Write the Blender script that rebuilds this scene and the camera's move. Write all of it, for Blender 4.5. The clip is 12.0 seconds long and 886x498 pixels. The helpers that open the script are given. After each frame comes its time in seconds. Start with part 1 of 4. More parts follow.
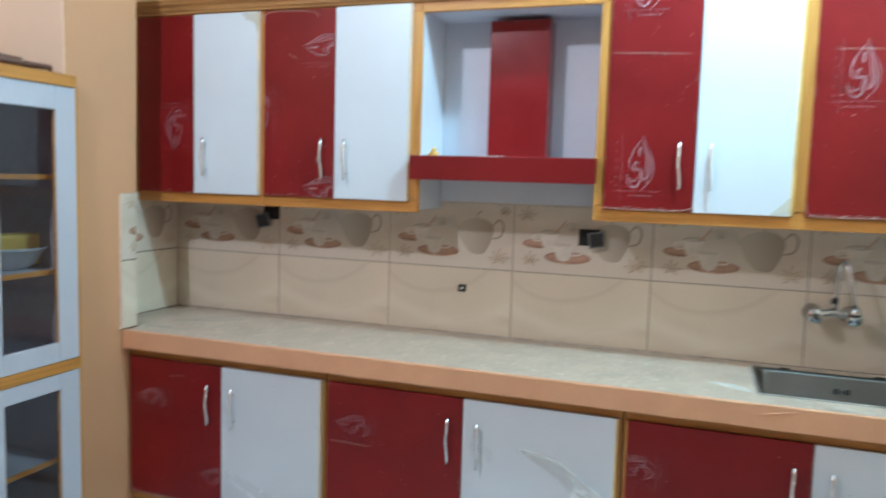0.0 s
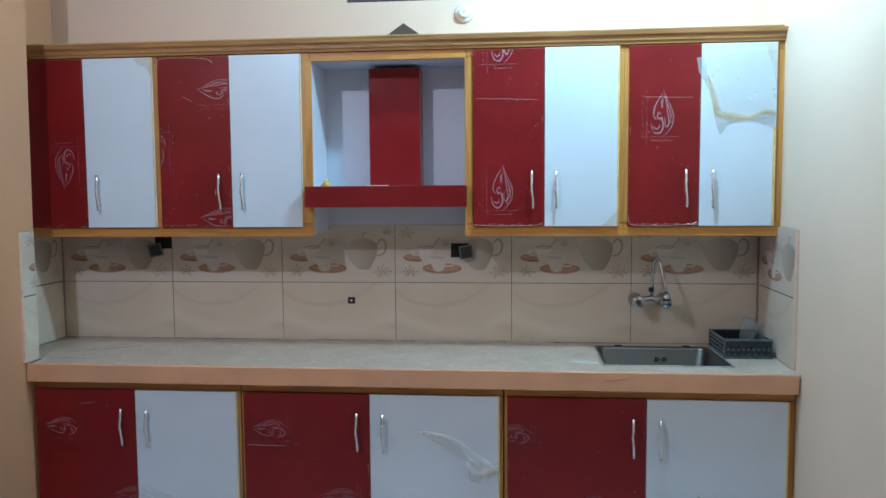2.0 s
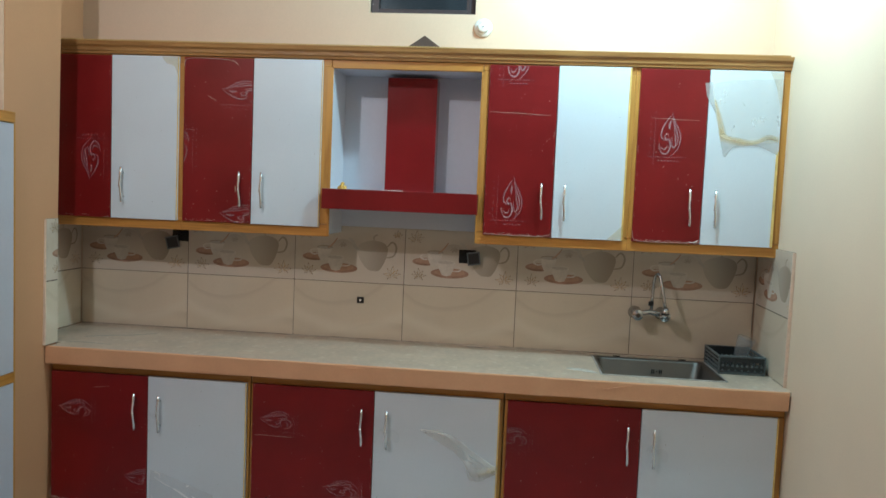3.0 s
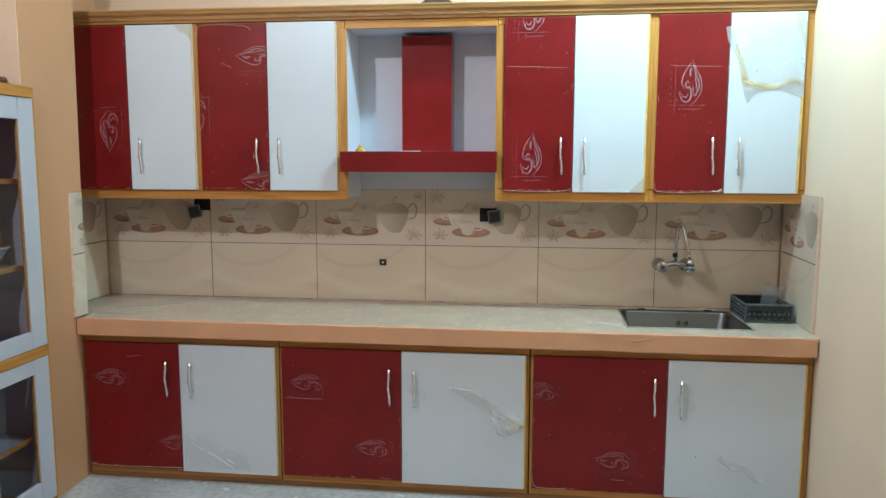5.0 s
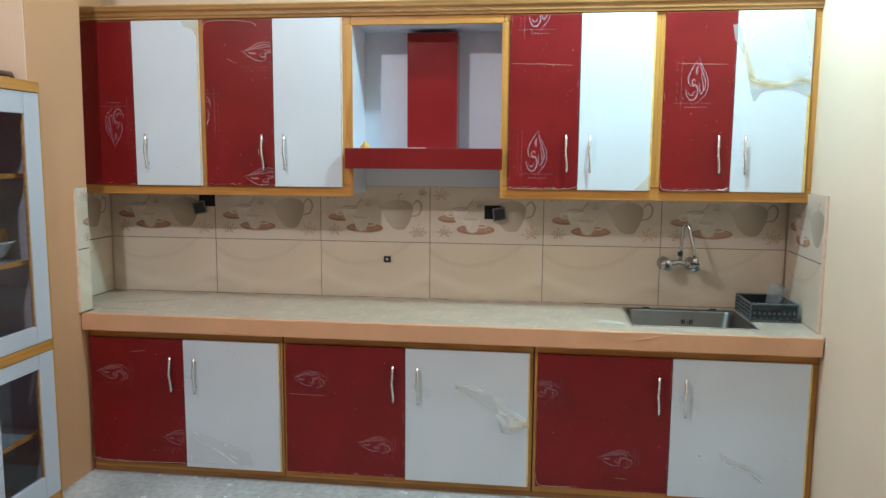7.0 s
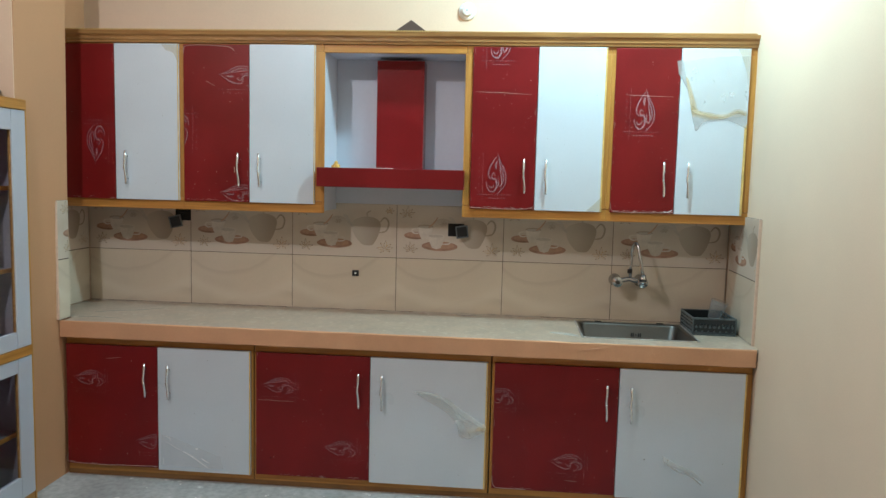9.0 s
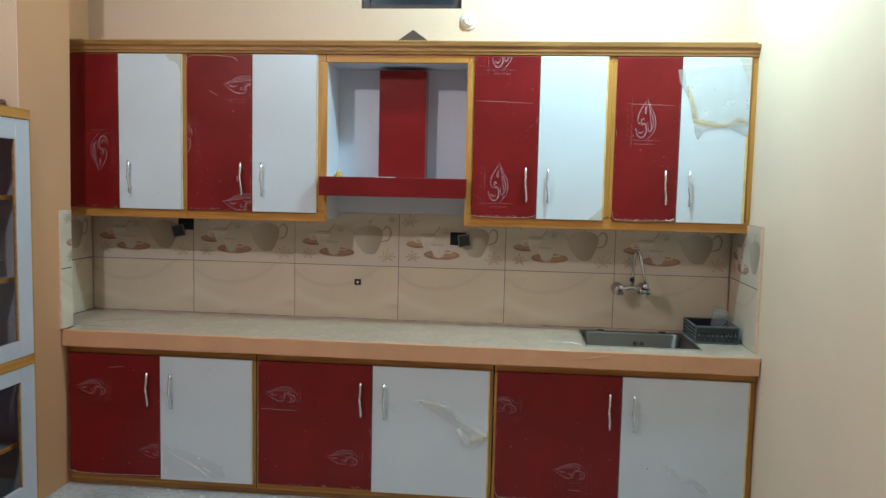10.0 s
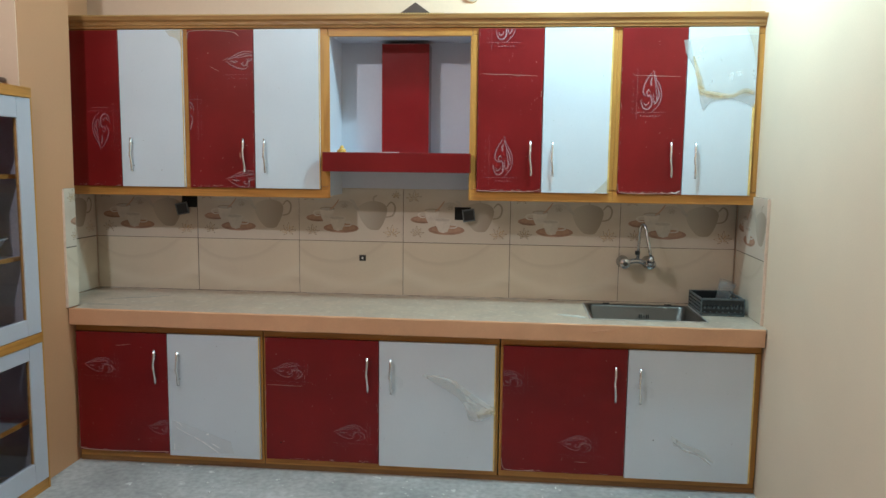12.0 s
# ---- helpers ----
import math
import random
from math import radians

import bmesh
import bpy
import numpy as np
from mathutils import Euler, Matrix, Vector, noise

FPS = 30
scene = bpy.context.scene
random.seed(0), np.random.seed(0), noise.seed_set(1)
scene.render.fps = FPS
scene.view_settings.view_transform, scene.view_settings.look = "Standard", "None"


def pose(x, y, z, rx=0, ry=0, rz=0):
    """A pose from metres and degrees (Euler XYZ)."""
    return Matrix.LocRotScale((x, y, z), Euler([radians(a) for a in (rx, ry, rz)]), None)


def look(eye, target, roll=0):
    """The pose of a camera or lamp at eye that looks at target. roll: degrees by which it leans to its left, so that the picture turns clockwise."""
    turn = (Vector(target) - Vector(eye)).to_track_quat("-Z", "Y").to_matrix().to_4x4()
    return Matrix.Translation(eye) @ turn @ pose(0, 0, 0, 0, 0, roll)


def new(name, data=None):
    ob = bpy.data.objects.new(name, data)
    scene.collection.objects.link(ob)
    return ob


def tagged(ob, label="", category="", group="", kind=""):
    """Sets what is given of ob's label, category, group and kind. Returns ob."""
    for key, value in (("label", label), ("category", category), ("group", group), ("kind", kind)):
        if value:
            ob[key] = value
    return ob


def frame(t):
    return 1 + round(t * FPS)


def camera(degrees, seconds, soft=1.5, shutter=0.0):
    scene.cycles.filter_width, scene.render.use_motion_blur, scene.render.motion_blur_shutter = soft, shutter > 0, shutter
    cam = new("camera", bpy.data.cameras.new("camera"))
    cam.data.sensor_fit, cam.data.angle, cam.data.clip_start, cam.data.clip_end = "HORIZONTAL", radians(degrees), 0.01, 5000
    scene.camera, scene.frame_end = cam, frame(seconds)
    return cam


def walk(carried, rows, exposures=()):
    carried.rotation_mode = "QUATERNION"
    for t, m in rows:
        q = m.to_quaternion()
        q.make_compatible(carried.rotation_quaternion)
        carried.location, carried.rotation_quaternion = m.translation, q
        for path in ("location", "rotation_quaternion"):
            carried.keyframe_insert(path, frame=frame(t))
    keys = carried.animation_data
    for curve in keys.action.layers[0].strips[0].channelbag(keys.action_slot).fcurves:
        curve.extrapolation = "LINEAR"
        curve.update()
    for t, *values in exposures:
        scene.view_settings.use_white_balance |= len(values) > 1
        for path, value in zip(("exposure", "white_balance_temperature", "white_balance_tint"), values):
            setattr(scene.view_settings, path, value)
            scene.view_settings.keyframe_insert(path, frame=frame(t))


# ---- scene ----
cam = camera(62.0, 12.0, soft=1.45, shutter=0.5)
EXPOSE = [(0.0, 0.64, 5310, 5), (0.2, 0.48, 4660, 5), (0.5, 0.36, 4460, 5), (1.0, 0.25, 4160, 7), (1.5, 0.13, 4310, 7), (2.0, 0.02, 4960, 7), (2.5, 0.02, 5460, 5), (3.0, -0.06, 5810, 5),
          (5.0, 0.40, 5740, 5), (6.5, 0.40, 5740, 5), (7.0, 0.46, 5760, 5), (9.0, 0.14, 5830, 5), (10.5, 0.09, 5830, 5), (12.0, 0.15, 5810, 5)]
PATH = [
    (0, (1.978, -3.208, 1.474), (1.327, -1.326, 1.288), 1.7),
    (0.2, (1.907, -3.297, 1.482), (1.404, -1.367, 1.337), 1.22),
    (0.5, (1.83, -3.398, 1.482), (1.454, -1.443, 1.288), 0.0),
    (0.8, (1.845, -3.513, 1.512), (1.517, -1.547, 1.35), 1.21),
    (1, (1.84, -3.598, 1.504), (1.538, -1.627, 1.347), 0.8),
    (1.3, (1.878, -3.654, 1.531), (1.578, -1.681, 1.396), 0.68),
    (1.5, (1.869, -3.714, 1.526), (1.622, -1.733, 1.403), 0.7),
    (1.8, (1.844, -3.741, 1.537), (1.612, -1.759, 1.402), 0.39),
    (2, (1.8, -3.764, 1.534), (1.615, -1.778, 1.385), -0.4),
    (2.3, (1.813, -3.803, 1.562), (1.654, -1.814, 1.421), 0.79),
    (2.5, (1.792, -3.852, 1.55), (1.606, -1.863, 1.457), 2.1),
    (3, (1.76, -3.893, 1.55), (1.578, -1.906, 1.412), 2.4),
    (3.2, (1.754, -3.865, 1.531), (1.558, -1.881, 1.369), 2.59),
    (4.8, (1.751, -3.889, 1.543), (1.522, -1.917, 1.302), 0.7),
    (5, (1.758, -3.888, 1.533), (1.523, -1.916, 1.293), 0.1),
    (5.5, (1.755, -3.886, 1.539), (1.526, -1.915, 1.289), -0.0),
    (6, (1.763, -3.894, 1.538), (1.517, -1.924, 1.295), 0.2),
    (6.5, (1.757, -3.906, 1.538), (1.506, -1.939, 1.276), 0.2),
    (7, (1.754, -3.885, 1.526), (1.509, -1.915, 1.282), 0.4),
    (7.2, (1.759, -3.9, 1.523), (1.528, -1.928, 1.289), 0.5),
    (8.8, (1.832, -4.101, 1.541), (1.644, -2.121, 1.338), 1.45),
    (9, (1.82, -4.105, 1.534), (1.648, -2.122, 1.342), 1.4),
    (9.5, (1.819, -4.105, 1.528), (1.651, -2.12, 1.351), 1.3),
    (10, (1.823, -4.109, 1.525), (1.643, -2.124, 1.361), 1.3),
    (10.5, (1.816, -4.106, 1.529), (1.631, -2.122, 1.35), 1.3),
    (11, (1.822, -4.102, 1.529), (1.616, -2.124, 1.321), 0.9),
    (11.5, (1.819, -4.102, 1.522), (1.616, -2.124, 1.311), 0.9),
    (12, (1.808, -4.103, 1.519), (1.624, -2.124, 1.29), 0.7),
]
walk(cam, [(t, look(eye, target, roll)) for t, eye, target, roll in PATH], EXPOSE)

# ---- light ----
CEIL = 3.25
world = bpy.data.worlds.new("night_sky")
scene.world = world
world.use_nodes = True
world.node_tree.nodes["Background"].inputs[0].default_value = (0.25, 0.32, 0.42, 1)
world.node_tree.nodes["Background"].inputs[1].default_value = 0.15


def bulb_light(name, at, watts, colour, radius):
    data = bpy.data.lights.new(name, "POINT")
    data.energy, data.color, data.shadow_soft_size = watts, colour, radius
    ob = new(name, data)
    ob.matrix_world = pose(*at)
    return ob


LAMP_A = (0.12, -2.75, 3.08)
LAMP_B = (2.25, -0.90, 3.08)
bulb_light("room_bulb_light", LAMP_A, 72, (1.0, 0.93, 0.91), 0.04)
bulb_light("counter_bulb_light", LAMP_B, 97, (0.65, 0.95, 1.0), 0.06)


# ---- materials ----
def mat(name, base, rough=0.6, var=0.12, scale=3.0, fine=60.0, fvar=0.06, bump=0.03, metal=0.0, coat=0.0, spots=None, rvar=0.1):
    """A surface with blotches at one scale, grain at another, fine relief, and optional specks (colour, scale, amount)."""
    m = bpy.data.materials.new(name)
    m.use_nodes = True
    nt = m.node_tree
    n, l = nt.nodes, nt.links
    b = n["Principled BSDF"]
    tc = n.new("ShaderNodeTexCoord")
    big, small = n.new("ShaderNodeTexNoise"), n.new("ShaderNodeTexNoise")
    big.inputs["Scale"].default_value, big.inputs["Detail"].default_value = scale, 4
    small.inputs["Scale"].default_value, small.inputs["Detail"].default_value = fine, 3
    l.new(tc.outputs["Object"], big.inputs["Vector"])
    l.new(tc.outputs["Object"], small.inputs["Vector"])

    def ramp(src, lo, hi, a=0.3, z=0.7):
        r = n.new("ShaderNodeValToRGB")
        r.color_ramp.elements[0].position, r.color_ramp.elements[1].position = a, z
        r.color_ramp.elements[0].color, r.color_ramp.elements[1].color = (lo, lo, lo, 1), (hi, hi, hi, 1)
        l.new(src, r.inputs[0])
        return r.outputs[0]

    def times(a, c):
        x = n.new("ShaderNodeMix")
        x.data_type, x.blend_type = "RGBA", "MULTIPLY"
        x.inputs[0].default_value = 1
        l.new(a, x.inputs[6])
        l.new(c, x.inputs[7])
        return x.outputs[2]

    col = n.new("ShaderNodeRGB")
    col.outputs[0].default_value = (*base, 1)
    out = times(times(col.outputs[0], ramp(big.outputs[0], 1 - var, 1 + var)), ramp(small.outputs[0], 1 - fvar, 1 + fvar))
    if spots:
        sp = n.new("ShaderNodeTexNoise")
        sp.inputs["Scale"].default_value, sp.inputs["Detail"].default_value = spots[1], 5
        l.new(tc.outputs["Object"], sp.inputs["Vector"])
        x = n.new("ShaderNodeMix")
        x.data_type = "RGBA"
        l.new(ramp(sp.outputs[0], 0, 1, spots[2], spots[2] + 0.06), x.inputs[0])
        l.new(out, x.inputs[6])
        x.inputs[7].default_value = (*spots[0], 1)
        out = x.outputs[2]
    l.new(out, b.inputs["Base Color"])
    mr = n.new("ShaderNodeMapRange")
    mr.inputs[3].default_value, mr.inputs[4].default_value = max(0.02, rough - rvar), min(1, rough + rvar)
    l.new(big.outputs[0], mr.inputs[0])
    l.new(mr.outputs[0], b.inputs["Roughness"])
    b.inputs["Metallic"].default_value, b.inputs["Coat Weight"].default_value = metal, coat
    if bump:
        bp = n.new("ShaderNodeBump")
        bp.inputs["Strength"].default_value, bp.inputs["Distance"].default_value = bump * 5, 0.004
        l.new(small.outputs[0], bp.inputs["Height"])
        l.new(bp.outputs[0], b.inputs["Normal"])
    return m


def wood(name, base, dark, axis=0, rough=0.45):
    """Varnished wood with the grain running along an axis."""
    m = mat(name, base, rough)
    nt = m.node_tree
    n, l = nt.nodes, nt.links
    b = n["Principled BSDF"]
    tc, mp, no = n.new("ShaderNodeTexCoord"), n.new("ShaderNodeMapping"), n.new("ShaderNodeTexNoise")
    sc = [38.0, 38.0, 38.0]
    sc[axis] = 2.2
    mp.inputs["Scale"].default_value = sc
    no.inputs["Scale"].default_value, no.inputs["Detail"].default_value, no.inputs["Distortion"].default_value = 1.0, 6, 1.2
    l.new(tc.outputs["Object"], mp.inputs[0])
    l.new(mp.outputs[0], no.inputs["Vector"])
    r = n.new("ShaderNodeValToRGB")
    r.color_ramp.elements[0].position, r.color_ramp.elements[1].position = 0.32, 0.62
    r.color_ramp.elements[0].color, r.color_ramp.elements[1].color = (*dark, 1), (*base, 1)
    l.new(no.outputs[0], r.inputs[0])
    l.new(r.outputs[0], b.inputs["Base Color"])
    return m


def veined(name, base, vein, rough, scale, amount=0.5, coat=0.0):
    """Glazed or polished stone look: soft sweeping veins and small clouds."""
    m = mat(name, base, rough, bump=0.0, coat=coat, rvar=0.05)
    nt = m.node_tree
    n, l = nt.nodes, nt.links
    b = n["Principled BSDF"]
    tc, w, no = n.new("ShaderNodeTexCoord"), n.new("ShaderNodeTexWave"), n.new("ShaderNodeTexNoise")
    w.wave_type, w.bands_direction = "BANDS", "Z"
    w.inputs["Scale"].default_value, w.inputs["Distortion"].default_value = scale, 9.0
    w.inputs["Detail"].default_value, w.inputs["Detail Scale"].default_value = 2.0, 0.7
    no.inputs["Scale"].default_value, no.inputs["Detail"].default_value = 14, 5
    l.new(tc.outputs["Object"], w.inputs["Vector"])
    l.new(tc.outputs["Object"], no.inputs["Vector"])
    mul = n.new("ShaderNodeMath")
    mul.operation = "MULTIPLY"
    l.new(w.outputs[1], mul.inputs[0])
    l.new(no.outputs[0], mul.inputs[1])
    r = n.new("ShaderNodeValToRGB")
    r.color_ramp.elements[0].position, r.color_ramp.elements[1].position = 0.1, amount
    r.color_ramp.elements[0].color, r.color_ramp.elements[1].color = (*base, 1), (*vein, 1)
    l.new(mul.outputs[0], r.inputs[0])
    l.new(r.outputs[0], b.inputs["Base Color"])
    return m


def dune_tile(name, base, dark, pale, rough=0.16):
    """Glazed tile with printed dune curves: a broad hanging curve and a paler rise under it, on each tile alike."""
    m = mat(name, base, rough, var=0.05, fvar=0.012, bump=0.0, rvar=0.05)
    n, l = m.node_tree.nodes, m.node_tree.links
    tc, sep, no = n.new("ShaderNodeTexCoord"), n.new("ShaderNodeSeparateXYZ"), n.new("ShaderNodeTexNoise")
    no.inputs["Scale"].default_value, no.inputs["Detail"].default_value = 5.0, 3
    l.new(tc.outputs["Object"], sep.inputs[0])
    l.new(tc.outputs["Object"], no.inputs["Vector"])

    def calc(op, a, b, c=0.0):
        x = n.new("ShaderNodeMath")
        x.operation = op
        for i, v in enumerate((a, b, c)):
            if isinstance(v, float):
                x.inputs[i].default_value = v
            else:
                l.new(v, x.inputs[i])
        return x.outputs[0]

    def curve(x0, z0, bow, stops):
        """Tone by height over a bowed line."""
        dx = calc("SUBTRACT", sep.outputs[0], x0)
        z = calc("MULTIPLY_ADD", calc("MULTIPLY", dx, dx), -bow, sep.outputs[2])
        z = calc("MULTIPLY_ADD", no.outputs[0], 0.05, calc("SUBTRACT", z, z0 + 0.025))
        r = n.new("ShaderNodeValToRGB")
        r.color_ramp.interpolation = "EASE"
        while len(r.color_ramp.elements) < len(stops):
            r.color_ramp.elements.new(0.5)
        for e, (p, v) in zip(r.color_ramp.elements, stops):
            e.position, e.color = p, (v, v, v, 1)
        l.new(calc("MULTIPLY_ADD", z, 3.0, 0.5), r.inputs[0])
        return r.outputs[0]

    def blend(a, colour, fac):
        x = n.new("ShaderNodeMix")
        x.data_type = "RGBA"
        l.new(fac, x.inputs[0])
        l.new(a, x.inputs[6])
        x.inputs[7].default_value = (*colour, 1)
        return x.outputs[2]

    col = n["Principled BSDF"].inputs["Base Color"].links[0].from_socket
    col = blend(col, dark, curve(0.22, 0.195, 1.5, ((0.40, 0.0), (0.49, 0.62), (0.52, 0.15), (0.75, 0.0))))
    col = blend(col, dark, curve(0.52, 0.105, -0.9, ((0.30, 0.0), (0.47, 0.6), (0.52, 0.0), (0.9, 0.0))))
    col = blend(col, pale, curve(0.30, 0.075, 1.0, ((0.25, 0.0), (0.45, 0.8), (0.60, 0.0), (0.9, 0.0))))
    l.new(col, n["Principled BSDF"].inputs["Base Color"])
    return m


# One wall paint in three tones: lit and dim sides put into colour.
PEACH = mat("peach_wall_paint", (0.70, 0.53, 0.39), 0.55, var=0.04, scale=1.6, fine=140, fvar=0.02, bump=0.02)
PEACH_W = mat("peach_paint_dim_side", (0.53, 0.285, 0.148), 0.55, var=0.05, scale=1.6, fine=140, fvar=0.02, bump=0.02)
PEACH_E = mat("peach_paint_lit_side", (0.74, 0.60, 0.45), 0.55, var=0.04, scale=1.6, fine=140, fvar=0.02, bump=0.02)
PEACH_D = mat("peach_slab_paint", (0.64, 0.345, 0.19), 0.5, var=0.07, scale=5, fine=90, fvar=0.02, bump=0.02)
# ceiling is out of view; its grey is set to limit bounced light
CEILING = mat("low_bounce_ceiling_grey", (0.40, 0.39, 0.37), 0.8, var=0.08)
RED_SPEC = 0.30
CONCRETE = mat("bare_concrete", (0.395, 0.39, 0.385), 0.72, var=0.22, scale=3, fine=34, fvar=0.16, bump=0.08, spots=((0.64, 0.64, 0.62), 15, 0.66))
RED = mat("red_laminate_film", (0.170, 0.0023, 0.0034), 0.34, var=0.16, scale=4, fine=120, fvar=0.05, bump=0.006, coat=0.0)
RED.node_tree.nodes["Principled BSDF"].inputs["Specular IOR Level"].default_value = RED_SPEC
RED.node_tree.nodes["Principled BSDF"].inputs["Coat Weight"].default_value = 0.23      # dull protective film
RED.node_tree.nodes["Principled BSDF"].inputs["Coat Roughness"].default_value = 0.66
# chimney red raised above the doors' red, standing in for its brighter light
RED_LIFTED = mat("brightened_red_laminate", (0.20, 0.005, 0.008), 0.24, var=0.10, scale=4, fine=120, fvar=0.03, bump=0.004, coat=0.3)
WHITE = mat("white_laminate", (0.63, 0.685, 0.75), 0.30, var=0.03, scale=3, fine=90, fvar=0.01, bump=0.004)
INNER = mat("white_niche_board", (0.62, 0.63, 0.70), 0.45, var=0.05, fvar=0.012, bump=0.003)
WOOD_X = wood("ochre_wood_across", (0.54, 0.25, 0.048), (0.38, 0.16, 0.028), 0)
WOOD_Z = wood("ochre_wood_upright", (0.54, 0.26, 0.05), (0.38, 0.165, 0.03), 2)
WOOD_Y = wood("ochre_wood_deep", (0.50, 0.23, 0.045), (0.35, 0.15, 0.025), 1)
CARVED = wood("pale_carved_wood", (0.43, 0.23, 0.075), (0.29, 0.14, 0.042), 0)
BEAD = mat("pale_bead_wood", (0.56, 0.36, 0.12), 0.5, var=0.15, scale=12)
GLUE = mat("yellowed_glue_edge", (0.72, 0.50, 0.16), 0.5, var=0.2, scale=12)
TILE_LOW = dune_tile("cream_wave_tile", (0.645, 0.555, 0.435), (0.555, 0.465, 0.36), (0.70, 0.62, 0.50))
TILE_UP = veined("beige_picture_tile", (0.62, 0.54, 0.45), (0.55, 0.46, 0.37), 0.16, 1.2, 0.6)
GROUT = mat("dark_grout", (0.07, 0.05, 0.04), 0.9)
STONE = mat("dusty_marble_top", (0.465, 0.372, 0.29), 0.34, var=0.16, scale=7, fine=40, fvar=0.10, bump=0.01, spots=((0.55, 0.47, 0.385), 17, 0.60))
STEEL = mat("brushed_steel", (0.14, 0.132, 0.124), 0.36, var=0.1, metal=1.0, fine=200, bump=0.01)
# tap chrome with its darker reflections put into the base colour
TAPCHROME = mat("darkened_chrome", (0.50, 0.50, 0.51), 0.20, var=0.15, scale=40, metal=1.0, bump=0, rvar=0.08)
CHROME = mat("chrome", (0.84, 0.84, 0.85), 0.24, var=0.02, metal=1.0, bump=0, rvar=0.05)
BLACK = mat("black_plastic", (0.012, 0.012, 0.013), 0.4)
# flat black: sink clips, and the inner dark of holes left uncut
HOLE = mat("hole_black", (0.01, 0.009, 0.008), 0.9)
GREYPL = mat("grey_metal_box", (0.13, 0.135, 0.14), 0.4)
WHITEPL = mat("white_plastic", (0.78, 0.78, 0.75), 0.35, var=0.02)
PAINTW = mat("white_gloss_paint", (0.47, 0.475, 0.535), 0.35, var=0.025, scale=5, fvar=0.012, bump=0.003)
DARKIN = mat("dark_cabinet_inside", (0.43, 0.415, 0.46), 0.6)
TEAL = mat("dark_teal_plastic", (0.011, 0.015, 0.018), 0.4, var=0.2)
TEAL_L = mat("pale_teal_plastic", (0.085, 0.105, 0.112), 0.38, var=0.3, scale=30)


def glass(name, tint, rough=0.02, clear=0.8):
    """A thin pane: clear with a glossy face."""
    m = bpy.data.materials.new(name)
    m.use_nodes = True
    n, l = m.node_tree.nodes, m.node_tree.links
    n.remove(n["Principled BSDF"])
    tr, gl, mx, fr = n.new("ShaderNodeBsdfTransparent"), n.new("ShaderNodeBsdfGlossy"), n.new("ShaderNodeMixShader"), n.new("ShaderNodeLayerWeight")
    tr.inputs[0].default_value = (*tint, 1)
    gl.inputs["Roughness"].default_value = rough
    fr.inputs[0].default_value = 0.5
    pw, sc = n.new("ShaderNodeMath"), n.new("ShaderNodeMath")
    pw.operation, sc.operation = "POWER", "MULTIPLY_ADD"
    pw.inputs[1].default_value, sc.inputs[1].default_value, sc.inputs[2].default_value = 5, 0.95, 0.04
    l.new(fr.outputs["Facing"], pw.inputs[0])
    l.new(pw.outputs[0], sc.inputs[0])
    l.new(sc.outputs[0], mx.inputs[0])
    l.new(tr.outputs[0], mx.inputs[1])
    l.new(gl.outputs[0], mx.inputs[2])
    l.new(mx.outputs[0], n["Material Output"].inputs[0])
    return m


GLASS = glass("cabinet_glass", (0.86, 0.86, 0.88))
WINGLASS = glass("window_glass", (0.5, 0.56, 0.6), 0.08)


# ---- building helpers ----
def box(bm, x0, x1, y0, y1, z0, z1, bevel=0.0):
    vs = bmesh.ops.create_cube(bm, size=1.0)["verts"]
    bmesh.ops.scale(bm, vec=(abs(x1 - x0), abs(y1 - y0), abs(z1 - z0)), verts=vs)
    bmesh.ops.translate(bm, vec=((x0 + x1) / 2, (y0 + y1) / 2, (z0 + z1) / 2), verts=vs)
    if bevel:
        es = list({e for v in vs for e in v.link_edges})
        bmesh.ops.bevel(bm, geom=es, offset=bevel, segments=2, affect="EDGES", profile=0.6)
    return bm


def boxed(x0, x1, y0, y1, z0, z1, bevel=0.0):
    return box(bmesh.new(), x0, x1, y0, y1, z0, z1, bevel)


def mesh_of(name, bm, material):
    me = bpy.data.meshes.new(name)
    bm.normal_update()
    bm.to_mesh(me)
    bm.free()
    for m in material if isinstance(material, (list, tuple)) else [material]:
        me.materials.append(m)
    return me


def part(name, bm, material, parent, label="", smooth=False):
    """Links a bmesh as one mesh object under a thing or under a part."""
    me = mesh_of(name, bm, material)
    if smooth:
        for p in me.polygons:
            p.use_smooth = True
    ob = new(name, me)
    ob.parent = parent
    if label:
        tagged(ob, label)
    return ob


def thing(name, label, category, at=(0, 0, 0), group="", kind=""):
    ob = new(name)
    ob.empty_display_size = 0.05
    ob.location = at
    return tagged(ob, label, category, group, kind)


def solid(name, bm, material, label, category, group="", kind="", smooth=False):
    return tagged(part(name, bm, material, None, "", smooth), label, category, group, kind)


